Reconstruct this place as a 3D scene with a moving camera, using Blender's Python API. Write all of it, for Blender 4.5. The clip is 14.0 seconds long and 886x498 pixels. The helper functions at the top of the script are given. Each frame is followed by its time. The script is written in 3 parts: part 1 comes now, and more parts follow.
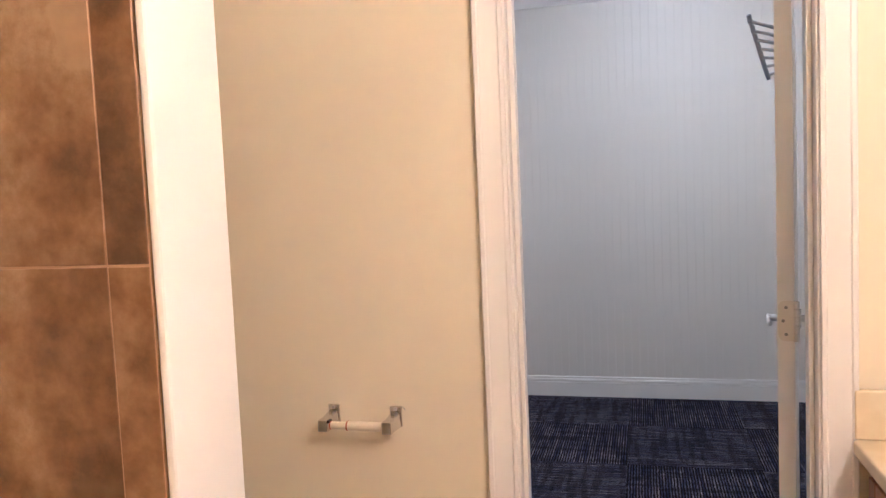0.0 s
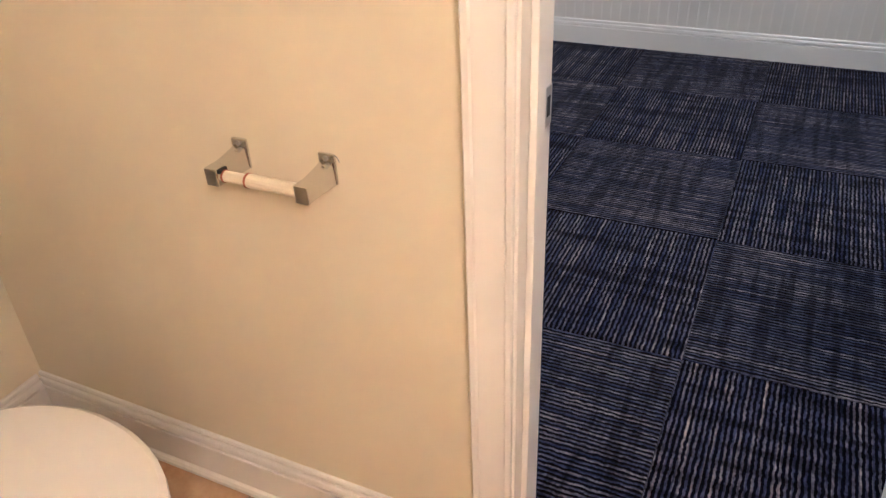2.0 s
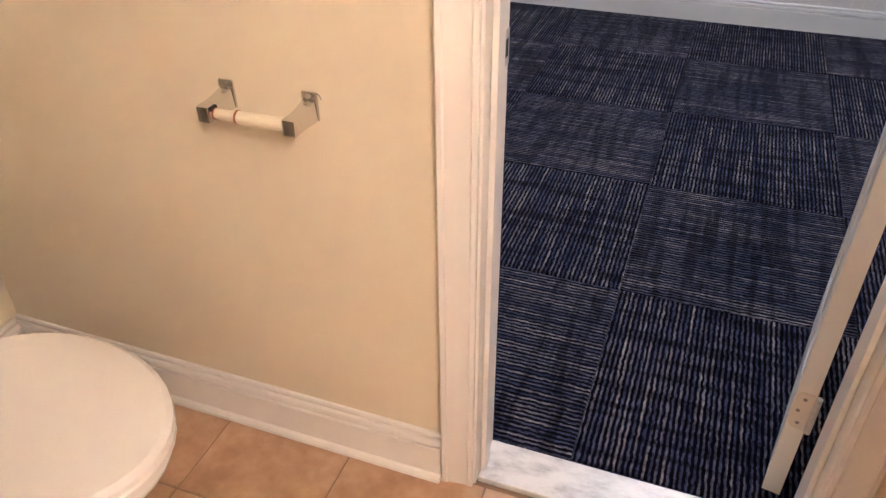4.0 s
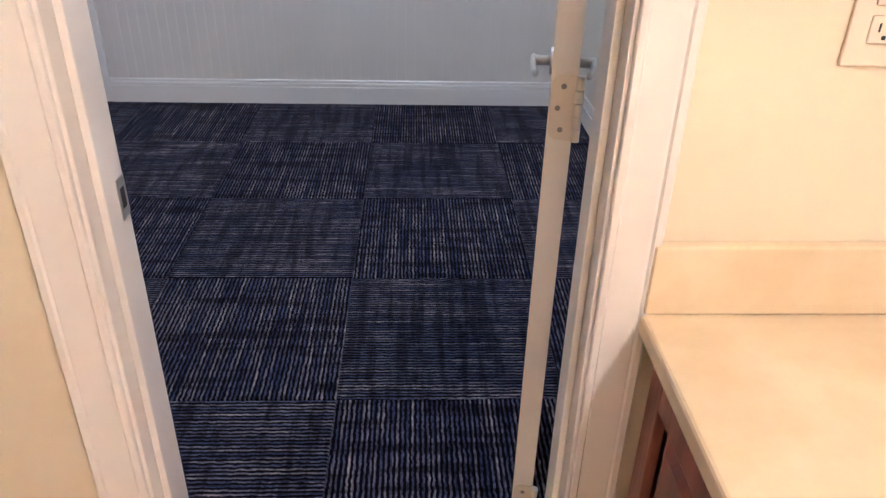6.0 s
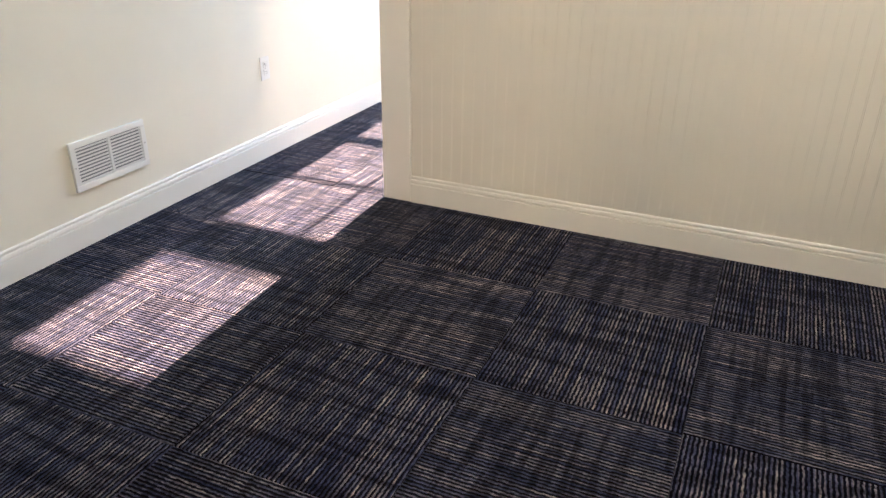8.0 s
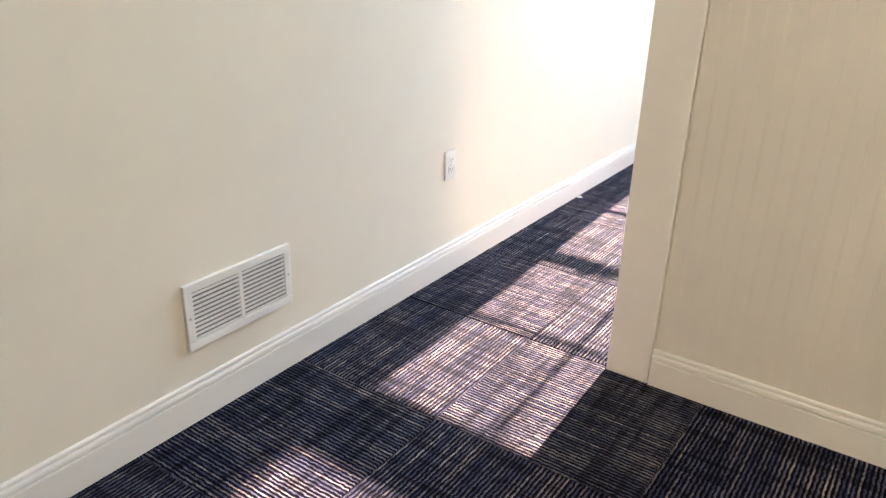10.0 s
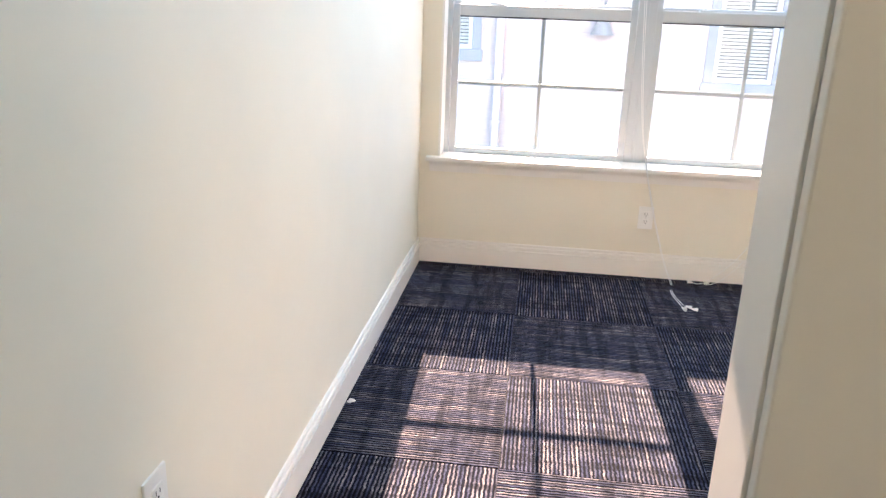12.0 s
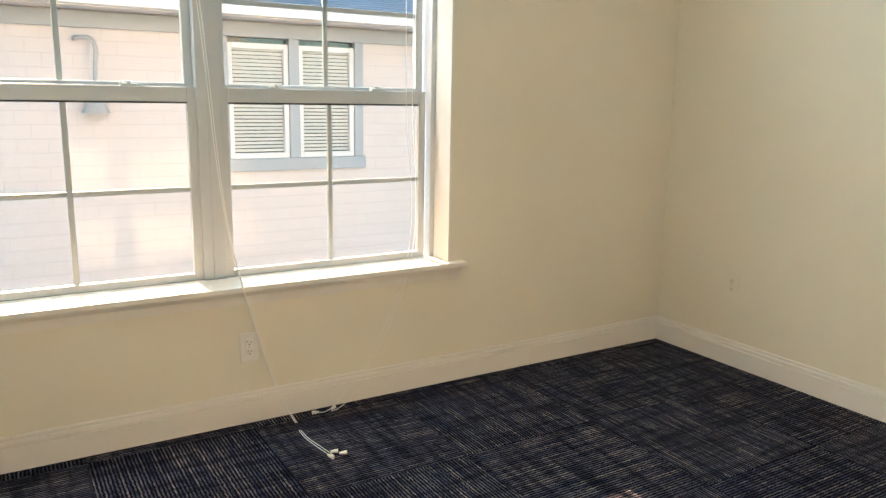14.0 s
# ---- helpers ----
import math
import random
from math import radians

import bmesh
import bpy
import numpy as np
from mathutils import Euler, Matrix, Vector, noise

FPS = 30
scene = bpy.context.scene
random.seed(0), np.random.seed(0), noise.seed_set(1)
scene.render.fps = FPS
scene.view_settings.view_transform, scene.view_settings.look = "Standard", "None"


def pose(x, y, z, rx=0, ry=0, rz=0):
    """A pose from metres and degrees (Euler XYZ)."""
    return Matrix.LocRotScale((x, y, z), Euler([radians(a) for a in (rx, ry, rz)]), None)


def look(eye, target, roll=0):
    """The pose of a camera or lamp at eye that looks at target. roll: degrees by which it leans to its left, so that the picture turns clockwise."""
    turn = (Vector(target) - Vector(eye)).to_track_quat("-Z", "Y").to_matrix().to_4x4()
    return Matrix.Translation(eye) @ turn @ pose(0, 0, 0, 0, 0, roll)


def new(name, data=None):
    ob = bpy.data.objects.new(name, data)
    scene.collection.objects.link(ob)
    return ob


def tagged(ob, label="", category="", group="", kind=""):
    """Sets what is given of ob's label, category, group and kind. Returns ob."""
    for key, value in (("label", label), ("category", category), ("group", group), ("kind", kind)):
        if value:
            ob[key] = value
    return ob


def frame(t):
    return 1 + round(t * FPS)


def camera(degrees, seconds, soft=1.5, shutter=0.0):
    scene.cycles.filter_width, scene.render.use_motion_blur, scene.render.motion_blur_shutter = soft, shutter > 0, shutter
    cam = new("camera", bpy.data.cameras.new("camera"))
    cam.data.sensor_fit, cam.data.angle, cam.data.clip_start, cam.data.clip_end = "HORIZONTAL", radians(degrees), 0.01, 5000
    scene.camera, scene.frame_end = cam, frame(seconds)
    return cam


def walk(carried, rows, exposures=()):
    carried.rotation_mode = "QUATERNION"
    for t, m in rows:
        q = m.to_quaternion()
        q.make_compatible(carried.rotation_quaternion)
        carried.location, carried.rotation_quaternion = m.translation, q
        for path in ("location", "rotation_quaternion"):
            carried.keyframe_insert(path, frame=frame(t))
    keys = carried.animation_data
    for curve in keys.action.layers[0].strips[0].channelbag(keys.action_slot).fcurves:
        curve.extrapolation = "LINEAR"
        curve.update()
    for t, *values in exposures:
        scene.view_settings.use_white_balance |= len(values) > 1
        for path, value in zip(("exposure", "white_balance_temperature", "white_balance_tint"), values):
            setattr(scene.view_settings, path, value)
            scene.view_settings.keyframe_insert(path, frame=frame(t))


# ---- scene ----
cam = camera(61.0, 14.0, soft=1.4)
PATH = [
    (0, (0.100, -2.948, 1.310), (-0.415, -1.021, 1.167), -2.5),
    (0.5, (0.115, -2.695, 1.299), (-0.473, -0.817, 0.944), -1.1),
    (1, (0.080, -2.485, 1.296), (-0.657, -0.713, 0.735), -1.4),
    (1.5, (0.058, -2.304, 1.279), (-0.736, -0.678, 0.427), -2.2),
    (2, (0.111, -2.136, 1.279), (-0.640, -0.627, 0.202), -2.8),
    (2.5, (0.162, -2.019, 1.270), (-0.582, -0.614, 0.056), -3.0),
    (5, (0.106, -2.448, 1.327), (-0.150, -0.786, 0.247), 0.8),
    (5.5, (0.154, -2.345, 1.327), (0.119, -0.639, 0.288), 1.2),
    (6, (0.203, -2.128, 1.328), (0.281, -0.391, 0.343), 1.4),
    (6.5, (0.155, -1.860, 1.293), (0.188, -0.077, 0.388), 0.8),
    (7, (0.079, -1.576, 1.299), (-0.008, 0.226, 0.434), 0.3),
    (7.5, (0.098, -1.313, 1.327), (-0.288, 0.449, 0.463), -0.1),
    (8, (0.044, -1.123, 1.336), (-0.674, 0.527, 0.462), 0.7),
    (10.3, (-0.951, -0.085, 1.329), (-1.984, 1.438, 0.546), 1.8),
    (10.5, (-1.052, 0.045, 1.319), (-2.010, 1.629, 0.562), 2.0),
    (11, (-1.298, 0.380, 1.328), (-2.022, 2.108, 0.628), 2.5),
    (11.5, (-1.548, 0.748, 1.282), (-2.051, 2.574, 0.641), 2.4),
    (12, (-1.786, 1.083, 1.266), (-2.013, 2.978, 0.669), 2.1),
    (12.5, (-1.916, 1.412, 1.259), (-1.866, 3.334, 0.707), 1.8),
    (13, (-2.008, 1.680, 1.296), (-1.638, 3.579, 0.788), 1.8),
    (13.5, (-2.065, 1.910, 1.304), (-1.366, 3.729, 0.854), 1.4),
    (14, (-2.039, 2.058, 1.294), (-1.019, 3.733, 0.899), 1.0),
]
EXPOSURES = [
    (0.0, 3.6, 4180, 15), (2.0, 3.95, 4280, 12), (4.8, 3.95, 4280, 15), (6.2, 3.75, 4020, 14), (6.9, 4.1, 3850, 13), (7.5, 4.15, 4350, 10),
    (8.0, 4.25, 5050, 6), (8.6, 4.2, 5250, 7), (10.3, 4.1, 5200, 6), (11.5, 3.7, 5150, 5), (12.0, 3.55, 5200, 3), (12.5, 3.25, 5300, -3), (13.2, 3.03, 5700, -5), (14.0, 3.02, 6150, -5),
]
walk(cam, [(t, look(eye, target, roll)) for t, eye, target, roll in PATH], EXPOSURES)

# ---- world, sun and lamps ----
SUN_WAY = Vector((0.038, -1.0, -0.51)).normalized()
world = bpy.data.worlds.new("world")
scene.world = world
world.use_nodes = True
wn = world.node_tree.nodes
sky = wn.new("ShaderNodeTexSky")
sky.sky_type = "NISHITA"
sky.sun_disc = False
sky.sun_elevation = math.asin(-SUN_WAY.z)
sky.sun_rotation = math.atan2(-SUN_WAY.x, -SUN_WAY.y)
wn["Background"].inputs["Strength"].default_value = 0.098
world.node_tree.links.new(sky.outputs[0], wn["Background"].inputs["Color"])

sun = new("sun", bpy.data.lights.new("sun", "SUN"))
sun.data.energy, sun.data.angle, sun.data.color = 5.0, radians(0.5), (1.0, 0.62, 0.41)
sun.rotation_mode = "QUATERNION"
sun.rotation_quaternion = SUN_WAY.to_track_quat("-Z", "Y")

# daylight through the glass
day = new("window_daylight", bpy.data.lights.new("window_daylight", "AREA"))
day.data.shape, day.data.size, day.data.size_y = "RECTANGLE", 1.85, 0.34
day.data.energy, day.data.color = 7.0, (0.70, 0.85, 1.0)
day.matrix_world = look((-1.295, 5.22, 2.31), (-1.295, 2.2, 1.0))

# ---- materials ----
def material(name, base, rough=0.6, metal=0.0, spec=0.5):
    m = bpy.data.materials.new(name)
    m.use_nodes = True
    b = m.node_tree.nodes["Principled BSDF"]
    b.inputs["Base Color"].default_value = (*base, 1)
    b.inputs["Roughness"].default_value = rough
    b.inputs["Metallic"].default_value = metal
    b.inputs["Specular IOR Level"].default_value = spec
    return m


def node(m, kind, **values):
    n = m.node_tree.nodes.new(kind)
    for key, value in values.items():
        n.inputs[key].default_value = value
    return n


def link(m, a, b):
    m.node_tree.links.new(a, b)


def coords(m, scale=(1, 1, 1), space="Object"):
    tex = m.node_tree.nodes.new("ShaderNodeTexCoord")
    mp = node(m, "ShaderNodeMapping", Scale=scale)
    link(m, tex.outputs[space], mp.inputs["Vector"])
    return mp.outputs["Vector"]


def ramp(m, fac, stops):
    r = m.node_tree.nodes.new("ShaderNodeValToRGB")
    while len(r.color_ramp.elements) < len(stops):
        r.color_ramp.elements.new(0.5)
    for e, (p, c) in zip(r.color_ramp.elements, stops):
        e.position, e.color = p, (*c, 1)
    link(m, fac, r.inputs["Fac"])
    return r.outputs["Color"]


def mix(m, fac, a, b, blend="MIX"):
    n = m.node_tree.nodes.new("ShaderNodeMix")
    n.data_type, n.blend_type = "RGBA", blend
    for value, slot in ((fac, 0), (a, 6), (b, 7)):
        if isinstance(value, (int, float)):
            n.inputs[slot].default_value = value
        elif isinstance(value, tuple):
            n.inputs[slot].default_value = (*value, 1)
        else:
            link(m, value, n.inputs[slot])
    return n.outputs[2]


def noise_of(m, vec, scale, detail=4.0, rough=0.55):
    n = node(m, "ShaderNodeTexNoise", Scale=scale, Detail=detail, Roughness=rough)
    link(m, vec, n.inputs["Vector"])
    return n.outputs["Fac"]


def finish(m, color=None, height=None, strength=0.1, distance=0.002, rough=None):
    b = m.node_tree.nodes["Principled BSDF"]
    if color is not None:
        link(m, color, b.inputs["Base Color"])
    if rough is not None:
        link(m, rough, b.inputs["Roughness"])
    if height is not None:
        bump = node(m, "ShaderNodeBump", Strength=strength, Distance=distance)
        link(m, height, bump.inputs["Height"])
        link(m, bump.outputs["Normal"], b.inputs["Normal"])
    return m


def dim(c, k):
    return tuple(v * k for v in c)


def paint(name, base, rough, grain=260.0, bump=0.12, drift=0.94):
    m = material(name, base, rough, spec=0.35)
    v = coords(m, space="Object")
    tone = ramp(m, noise_of(m, v, 1.7, 5), [(0.3, dim(base, drift)), (0.7, base)])
    return finish(m, tone, noise_of(m, v, grain, 3), bump, 0.0012)


wall_paint = paint("cream wall paint", (0.785, 0.700, 0.515), 0.58)
room_paint = paint("pale cream wall paint", (0.80, 0.755, 0.635), 0.55)
trim_paint = paint("white trim paint", (0.80, 0.77, 0.72), 0.34, 90, 0.015, 0.98)
bead_paint = paint("white beadboard paint", (0.74, 0.70, 0.63), 0.42, 120, 0.08, 0.93)
door_paint = paint("white door paint", (0.80, 0.78, 0.74), 0.35, 90, 0.05, 0.97)
# white window parts: backlit shade put into the base colour, grille bars darkest
vinyl = paint("white window vinyl, backlit grey", (0.52, 0.555, 0.585), 0.35, 60, 0.03, 0.97)
backlit_grille = paint("white grille bar, backlit darker grey", (0.43, 0.47, 0.49), 0.4, 60, 0.03, 0.97)
ceiling_paint = paint("flat white ceiling", (0.8, 0.78, 0.73), 0.8)
plastic = material("white plastic", (0.80, 0.79, 0.75), 0.35)
dark_slot = material("dark slot", (0.02, 0.02, 0.02), 0.6)
nickel = finish(material("satin nickel", (0.58, 0.56, 0.52), 0.36, 0.85))
chrome = material("chrome", (0.72, 0.71, 0.69), 0.16, 1.0)
hinge_metal = material("paint-flecked nickel", (0.70, 0.66, 0.58), 0.42, 0.35)
ivory = material("ivory plastic", (0.78, 0.69, 0.55), 0.4)
cream_rod = material("cream plastic rod", (0.74, 0.66, 0.50), 0.4)
red_band = material("red band", (0.35, 0.10, 0.04), 0.5)
porcelain = material("white porcelain", (0.82, 0.79, 0.74), 0.1, spec=0.6)
caulk = material("grout", (0.30, 0.20, 0.12), 0.9)
pale_grout = material("tan grout", (0.40, 0.25, 0.125), 0.9)
duct = material("shaded duct metal", (0.24, 0.24, 0.24), 0.7)
cord_white = material("white cord", (0.8, 0.8, 0.8), 0.6)

# carpet: ribbed dark navy loop pile, ribs along local y
carpet = material("ribbed navy carpet", (0.02, 0.02, 0.03), 0.95, spec=0.06)
cv = coords(carpet)
rnd = carpet.node_tree.nodes.new("ShaderNodeObjectInfo")
shift = carpet.node_tree.nodes.new("ShaderNodeVectorMath")
shift.operation = "ADD"
spread = carpet.node_tree.nodes.new("ShaderNodeVectorMath")
spread.operation = "SCALE"
spread.inputs["Scale"].default_value = 37.0
link(carpet, rnd.outputs["Random"], spread.inputs[0])
link(carpet, cv, shift.inputs[0])
link(carpet, spread.outputs[0], shift.inputs[1])


def stretched(m, vec, scale, detail=2.0):
    mp = node(m, "ShaderNodeMapping", Scale=scale)
    link(m, vec, mp.inputs["Vector"])
    return noise_of(m, mp.outputs["Vector"], 1.0, detail, 0.6)


wave = node(carpet, "ShaderNodeTexWave", Scale=25.0, Distortion=2.3, Detail=2.0)
wave.inputs["Detail Scale"].default_value = 2.2
link(carpet, shift.outputs[0], wave.inputs["Vector"])
ribs = wave.outputs["Fac"]
threads = stretched(carpet, shift.outputs[0], (82, 3.6, 1), 3)
dashes = stretched(carpet, shift.outputs[0], (75, 30, 1), 2)
loops = stretched(carpet, shift.outputs[0], (110, 230, 1), 2)
cross = stretched(carpet, shift.outputs[0], (3.2, 30, 1), 3)
blocks = stretched(carpet, shift.outputs[0], (16, 11, 1), 2)
thread_tone = ramp(carpet, threads, [(0.30, (0.020, 0.023, 0.050)), (0.46, (0.056, 0.058, 0.092)), (0.58, (0.145, 0.128, 0.134)), (0.72, (0.32, 0.272, 0.250))])
tone = mix(carpet, ramp(carpet, ribs, [(0.48, (0, 0, 0)), (0.74, (1, 1, 1))]), (0.0022, 0.0028, 0.0085), thread_tone)
tone = mix(carpet, 0.9, tone, ramp(carpet, cross, [(0.40, (0.30, 0.31, 0.38)), (0.54, (1.1, 1.1, 1.1))]), "MULTIPLY")
tone = mix(carpet, 0.8, tone, ramp(carpet, dashes, [(0.34, (0.35, 0.36, 0.45)), (0.50, (1.1, 1.1, 1.1))]), "MULTIPLY")
tone = mix(carpet, 0.45, tone, ramp(carpet, blocks, [(0.36, (0.45, 0.47, 0.60)), (0.58, (1.2, 1.15, 1.15))]), "MULTIPLY")
tone = mix(carpet, 0.5, tone, ramp(carpet, loops, [(0.30, (0.5, 0.5, 0.5)), (0.65, (1.3, 1.3, 1.3))]), "MULTIPLY")
finish(carpet, tone, mix(carpet, 0.3, ribs, loops), 0.8, 0.004)
cb = carpet.node_tree.nodes["Principled BSDF"]
cb.inputs["Sheen Weight"].default_value = 0.05
cb.inputs["Sheen Roughness"].default_value = 0.3
carpet_base = material("carpet backing", (0.010, 0.010, 0.013), 1.0)

# bathroom floor and shower tile
def mottled(name, stops, rough, scale):
    m = material(name, stops[0][1], rough)
    v = coords(m)
    info = m.node_tree.nodes.new("ShaderNodeObjectInfo")
    sc = m.node_tree.nodes.new("ShaderNodeVectorMath")
    sc.operation = "MULTIPLY_ADD"
    link(m, info.outputs["Random"], sc.inputs[0])
    sc.inputs[1].default_value = (31, 17, 23)
    link(m, v, sc.inputs[2])
    f = noise_of(m, sc.outputs[0], scale, 7, 0.62)
    g = noise_of(m, sc.outputs[0], scale * 6, 4)
    c = mix(m, 0.2, ramp(m, f, stops), ramp(m, g, [(0.3, dim(stops[0][1], 0.8)), (0.7, stops[-1][1])]))
    return finish(m, c, g, 0.12, 0.002)


floor_tile = mottled("tan ceramic floor tile", [(0.30, (0.33, 0.19, 0.09)), (0.5, (0.47, 0.30, 0.16)), (0.7, (0.60, 0.42, 0.26))], 0.35, 7)
shower_tile = mottled("brown stone-look tile", [(0.41, (0.075, 0.030, 0.006)), (0.47, (0.15, 0.066, 0.016)), (0.51, (0.20, 0.098, 0.029)), (0.56, (0.27, 0.150, 0.055)), (0.62, (0.38, 0.245, 0.115))], 0.4, 5.0)
marble = material("grey veined marble", (0.7, 0.7, 0.7), 0.22)
mv = coords(marble)
vein = stretched(marble, mv, (16, 34, 20), 8)
finish(marble, ramp(marble, vein, [(0.34, (0.46, 0.45, 0.45)), (0.46, (0.64, 0.62, 0.60)), (0.6, (0.76, 0.74, 0.71))]))
counter_mat = material("cream cultured marble", (0.76, 0.62, 0.40), 0.2)
kv = coords(counter_mat)
finish(counter_mat, ramp(counter_mat, noise_of(counter_mat, kv, 9, 6), [(0.35, (0.71, 0.58, 0.355)), (0.65, (0.78, 0.67, 0.45))]))
cherry = material("cherry-stained wood", (0.2, 0.07, 0.04), 0.32)
hv = stretched(cherry, coords(cherry), (40, 40, 3.5), 6)
finish(cherry, ramp(cherry, hv, [(0.3, (0.16, 0.058, 0.033)), (0.55, (0.27, 0.10, 0.058)), (0.75, (0.36, 0.15, 0.09))]), hv, 0.06, 0.001)
pane_glass = bpy.data.materials.new("window glass")
pane_glass.use_nodes = True
pn = pane_glass.node_tree.nodes
pn.clear()
p_out, p_mix = pn.new("ShaderNodeOutputMaterial"), pn.new("ShaderNodeMixShader")
p_tr, p_gl, p_fr = pn.new("ShaderNodeBsdfTransparent"), pn.new("ShaderNodeBsdfGlossy"), pn.new("ShaderNodeFresnel")
p_tr.inputs[0].default_value = (0.95, 0.97, 0.97, 1)
p_gl.inputs["Roughness"].default_value = 0.02
p_fr.inputs["IOR"].default_value = 1.3
for a, b in ((p_fr.outputs[0], p_mix.inputs[0]), (p_tr.outputs[0], p_mix.inputs[1]), (p_gl.outputs[0], p_mix.inputs[2]), (p_mix.outputs[0], p_out.inputs[0])):
    pane_glass.node_tree.links.new(a, b)
facade_paint = paint("pale pink painted brick", (0.62, 0.50, 0.46), 0.8, 40, 0.2, 0.9)
fb_tex = facade_paint.node_tree.nodes.new("ShaderNodeTexBrick")
fb_sep = facade_paint.node_tree.nodes.new("ShaderNodeSeparateXYZ")
fb_com = facade_paint.node_tree.nodes.new("ShaderNodeCombineXYZ")
link(facade_paint, coords(facade_paint), fb_sep.inputs[0])
link(facade_paint, fb_sep.outputs[0], fb_com.inputs[0])
link(facade_paint, fb_sep.outputs[2], fb_com.inputs[1])
link(facade_paint, fb_com.outputs[0], fb_tex.inputs["Vector"])
fb_tex.inputs["Scale"].default_value = 2.2
fb_tex.inputs["Mortar Size"].default_value = 0.012
fb_tex.inputs["Color1"].default_value = (0.58, 0.48, 0.44, 1)
fb_tex.inputs["Color2"].default_value = (0.56, 0.465, 0.425, 1)
fb_tex.inputs["Mortar"].default_value = (0.51, 0.42, 0.385, 1)
link(facade_paint, fb_tex.outputs["Color"], facade_paint.node_tree.nodes["Principled BSDF"].inputs["Base Color"])
# slate trim paled to grey: haze of the window glare put into its colour
facade_trim = paint("slate trim paled by glare", (0.34, 0.33, 0.335), 0.6)
facade_white = paint("white exterior frame", (0.66, 0.61, 0.58), 0.5)
blind_mat = paint("pale blind slat", (0.58, 0.55, 0.51), 0.6)
shingle = paint("blue grey shingle", (0.22, 0.25, 0.31), 0.85, 60, 0.3, 0.7)
pipe_paint = paint("pale pink downpipe paint", (0.57, 0.485, 0.455), 0.5, 40, 0.05, 0.95)
lamp_metal = paint("weathered grey lamp metal", (0.36, 0.33, 0.31), 0.5, 60, 0.1, 0.85)
dark_glass = material("dark pane", (0.05, 0.06, 0.06), 0.05)
yard = paint("pale concrete yard", (0.5, 0.48, 0.45), 0.9, 30, 0.2, 0.85)

# ---- mesh helpers ----
def box(x0, y0, z0, x1, y1, z1, bevel=0.0, bm=None, segments=2):
    own = bm if bm is not None else bmesh.new()
    piece = bmesh.new() if bm is not None else own
    bmesh.ops.create_cube(piece, size=1.0)
    for v in piece.verts:
        v.co = Vector((x0 + (v.co.x + 0.5) * (x1 - x0), y0 + (v.co.y + 0.5) * (y1 - y0), z0 + (v.co.z + 0.5) * (z1 - z0)))
    if bevel:
        bmesh.ops.bevel(piece, geom=list(piece.edges), offset=bevel, segments=segments, profile=0.6, affect="EDGES")
    if piece is not own:
        absorb(own, piece)
    return own


def absorb(bm, other):
    me = bpy.data.meshes.new("tmp")
    other.to_mesh(me)
    other.free()
    bm.from_mesh(me)
    bpy.data.meshes.remove(me)


def rod(a, b, r, bm=None, n=16, r2=None, caps=True):
    a, b = Vector(a), Vector(b)
    own = bm if bm is not None else bmesh.new()
    m = Matrix.Translation((a + b) / 2) @ (b - a).to_track_quat("Z", "Y").to_matrix().to_4x4()
    bmesh.ops.create_cone(own, cap_ends=caps, segments=n, radius1=r, radius2=r if r2 is None else r2, depth=(b - a).length, matrix=m)
    return own


def ball(c, r, bm=None, scale=(1, 1, 1)):
    own = bm if bm is not None else bmesh.new()
    bmesh.ops.create_uvsphere(own, u_segments=16, v_segments=10, radius=r, matrix=Matrix.Translation(c) @ Matrix.Diagonal((*scale, 1)))
    return own


def loft(rings, bm=None, close=True, caps=True):
    """Joins rings of equal count into one skin."""
    own = bm if bm is not None else bmesh.new()
    made = [[own.verts.new(p) for p in ring] for ring in rings]
    n = len(rings[0])
    for lower, upper in zip(made, made[1:]):
        for i in range(n if close else n - 1):
            j = (i + 1) % n
            own.faces.new((lower[i], lower[j], upper[j], upper[i]))
    if caps:
        own.faces.new(list(reversed(made[0])))
        own.faces.new(made[-1])
    bmesh.ops.recalc_face_normals(own, faces=own.faces)
    return own


def sweep(profile, a, b, out, bm=None, up=(0, 0, 1)):
    """A profile of (out, up) pairs drawn straight from a to b."""
    a, b, out, up = Vector(a), Vector(b), Vector(out), Vector(up)
    return loft([[p + out * o + up * u for o, u in profile] for p in (a, b)], bm)


def tube(points, r):
    crv = bpy.data.curves.new("cord", "CURVE")
    crv.dimensions, crv.bevel_depth, crv.bevel_resolution = "3D", r, 2
    sp = crv.splines.new("BEZIER")
    sp.bezier_points.add(len(points) - 1)
    for p, co in zip(sp.bezier_points, points):
        p.co, p.handle_left_type, p.handle_right_type = co, "AUTO", "AUTO"
    tmp = new("tmp_curve", crv)
    me = bpy.data.meshes.new_from_object(tmp.evaluated_get(bpy.context.evaluated_depsgraph_get()))
    bpy.data.objects.remove(tmp)
    bpy.data.curves.remove(crv)
    bm = bmesh.new()
    bm.from_mesh(me)
    bpy.data.meshes.remove(me)
    return bm


def mesh_of(name, bm, mat, smooth=False):
    me = bpy.data.meshes.new(name)
    bm.to_mesh(me)
    bm.free()
    me.materials.append(mat)
    for p in me.polygons:
        p.use_smooth = smooth
    return me


def thing(name, bm, mat, label, category, group="", kind="", smooth=False):
    return tagged(new(name, mesh_of(name, bm, mat, smooth)), label, category, group, kind)


def empty(name, at, label, category, group="", kind=""):
    ob = new(name)
    ob.empty_display_size = 0.05
    ob.location = at
    return tagged(ob, label, category, group, kind)


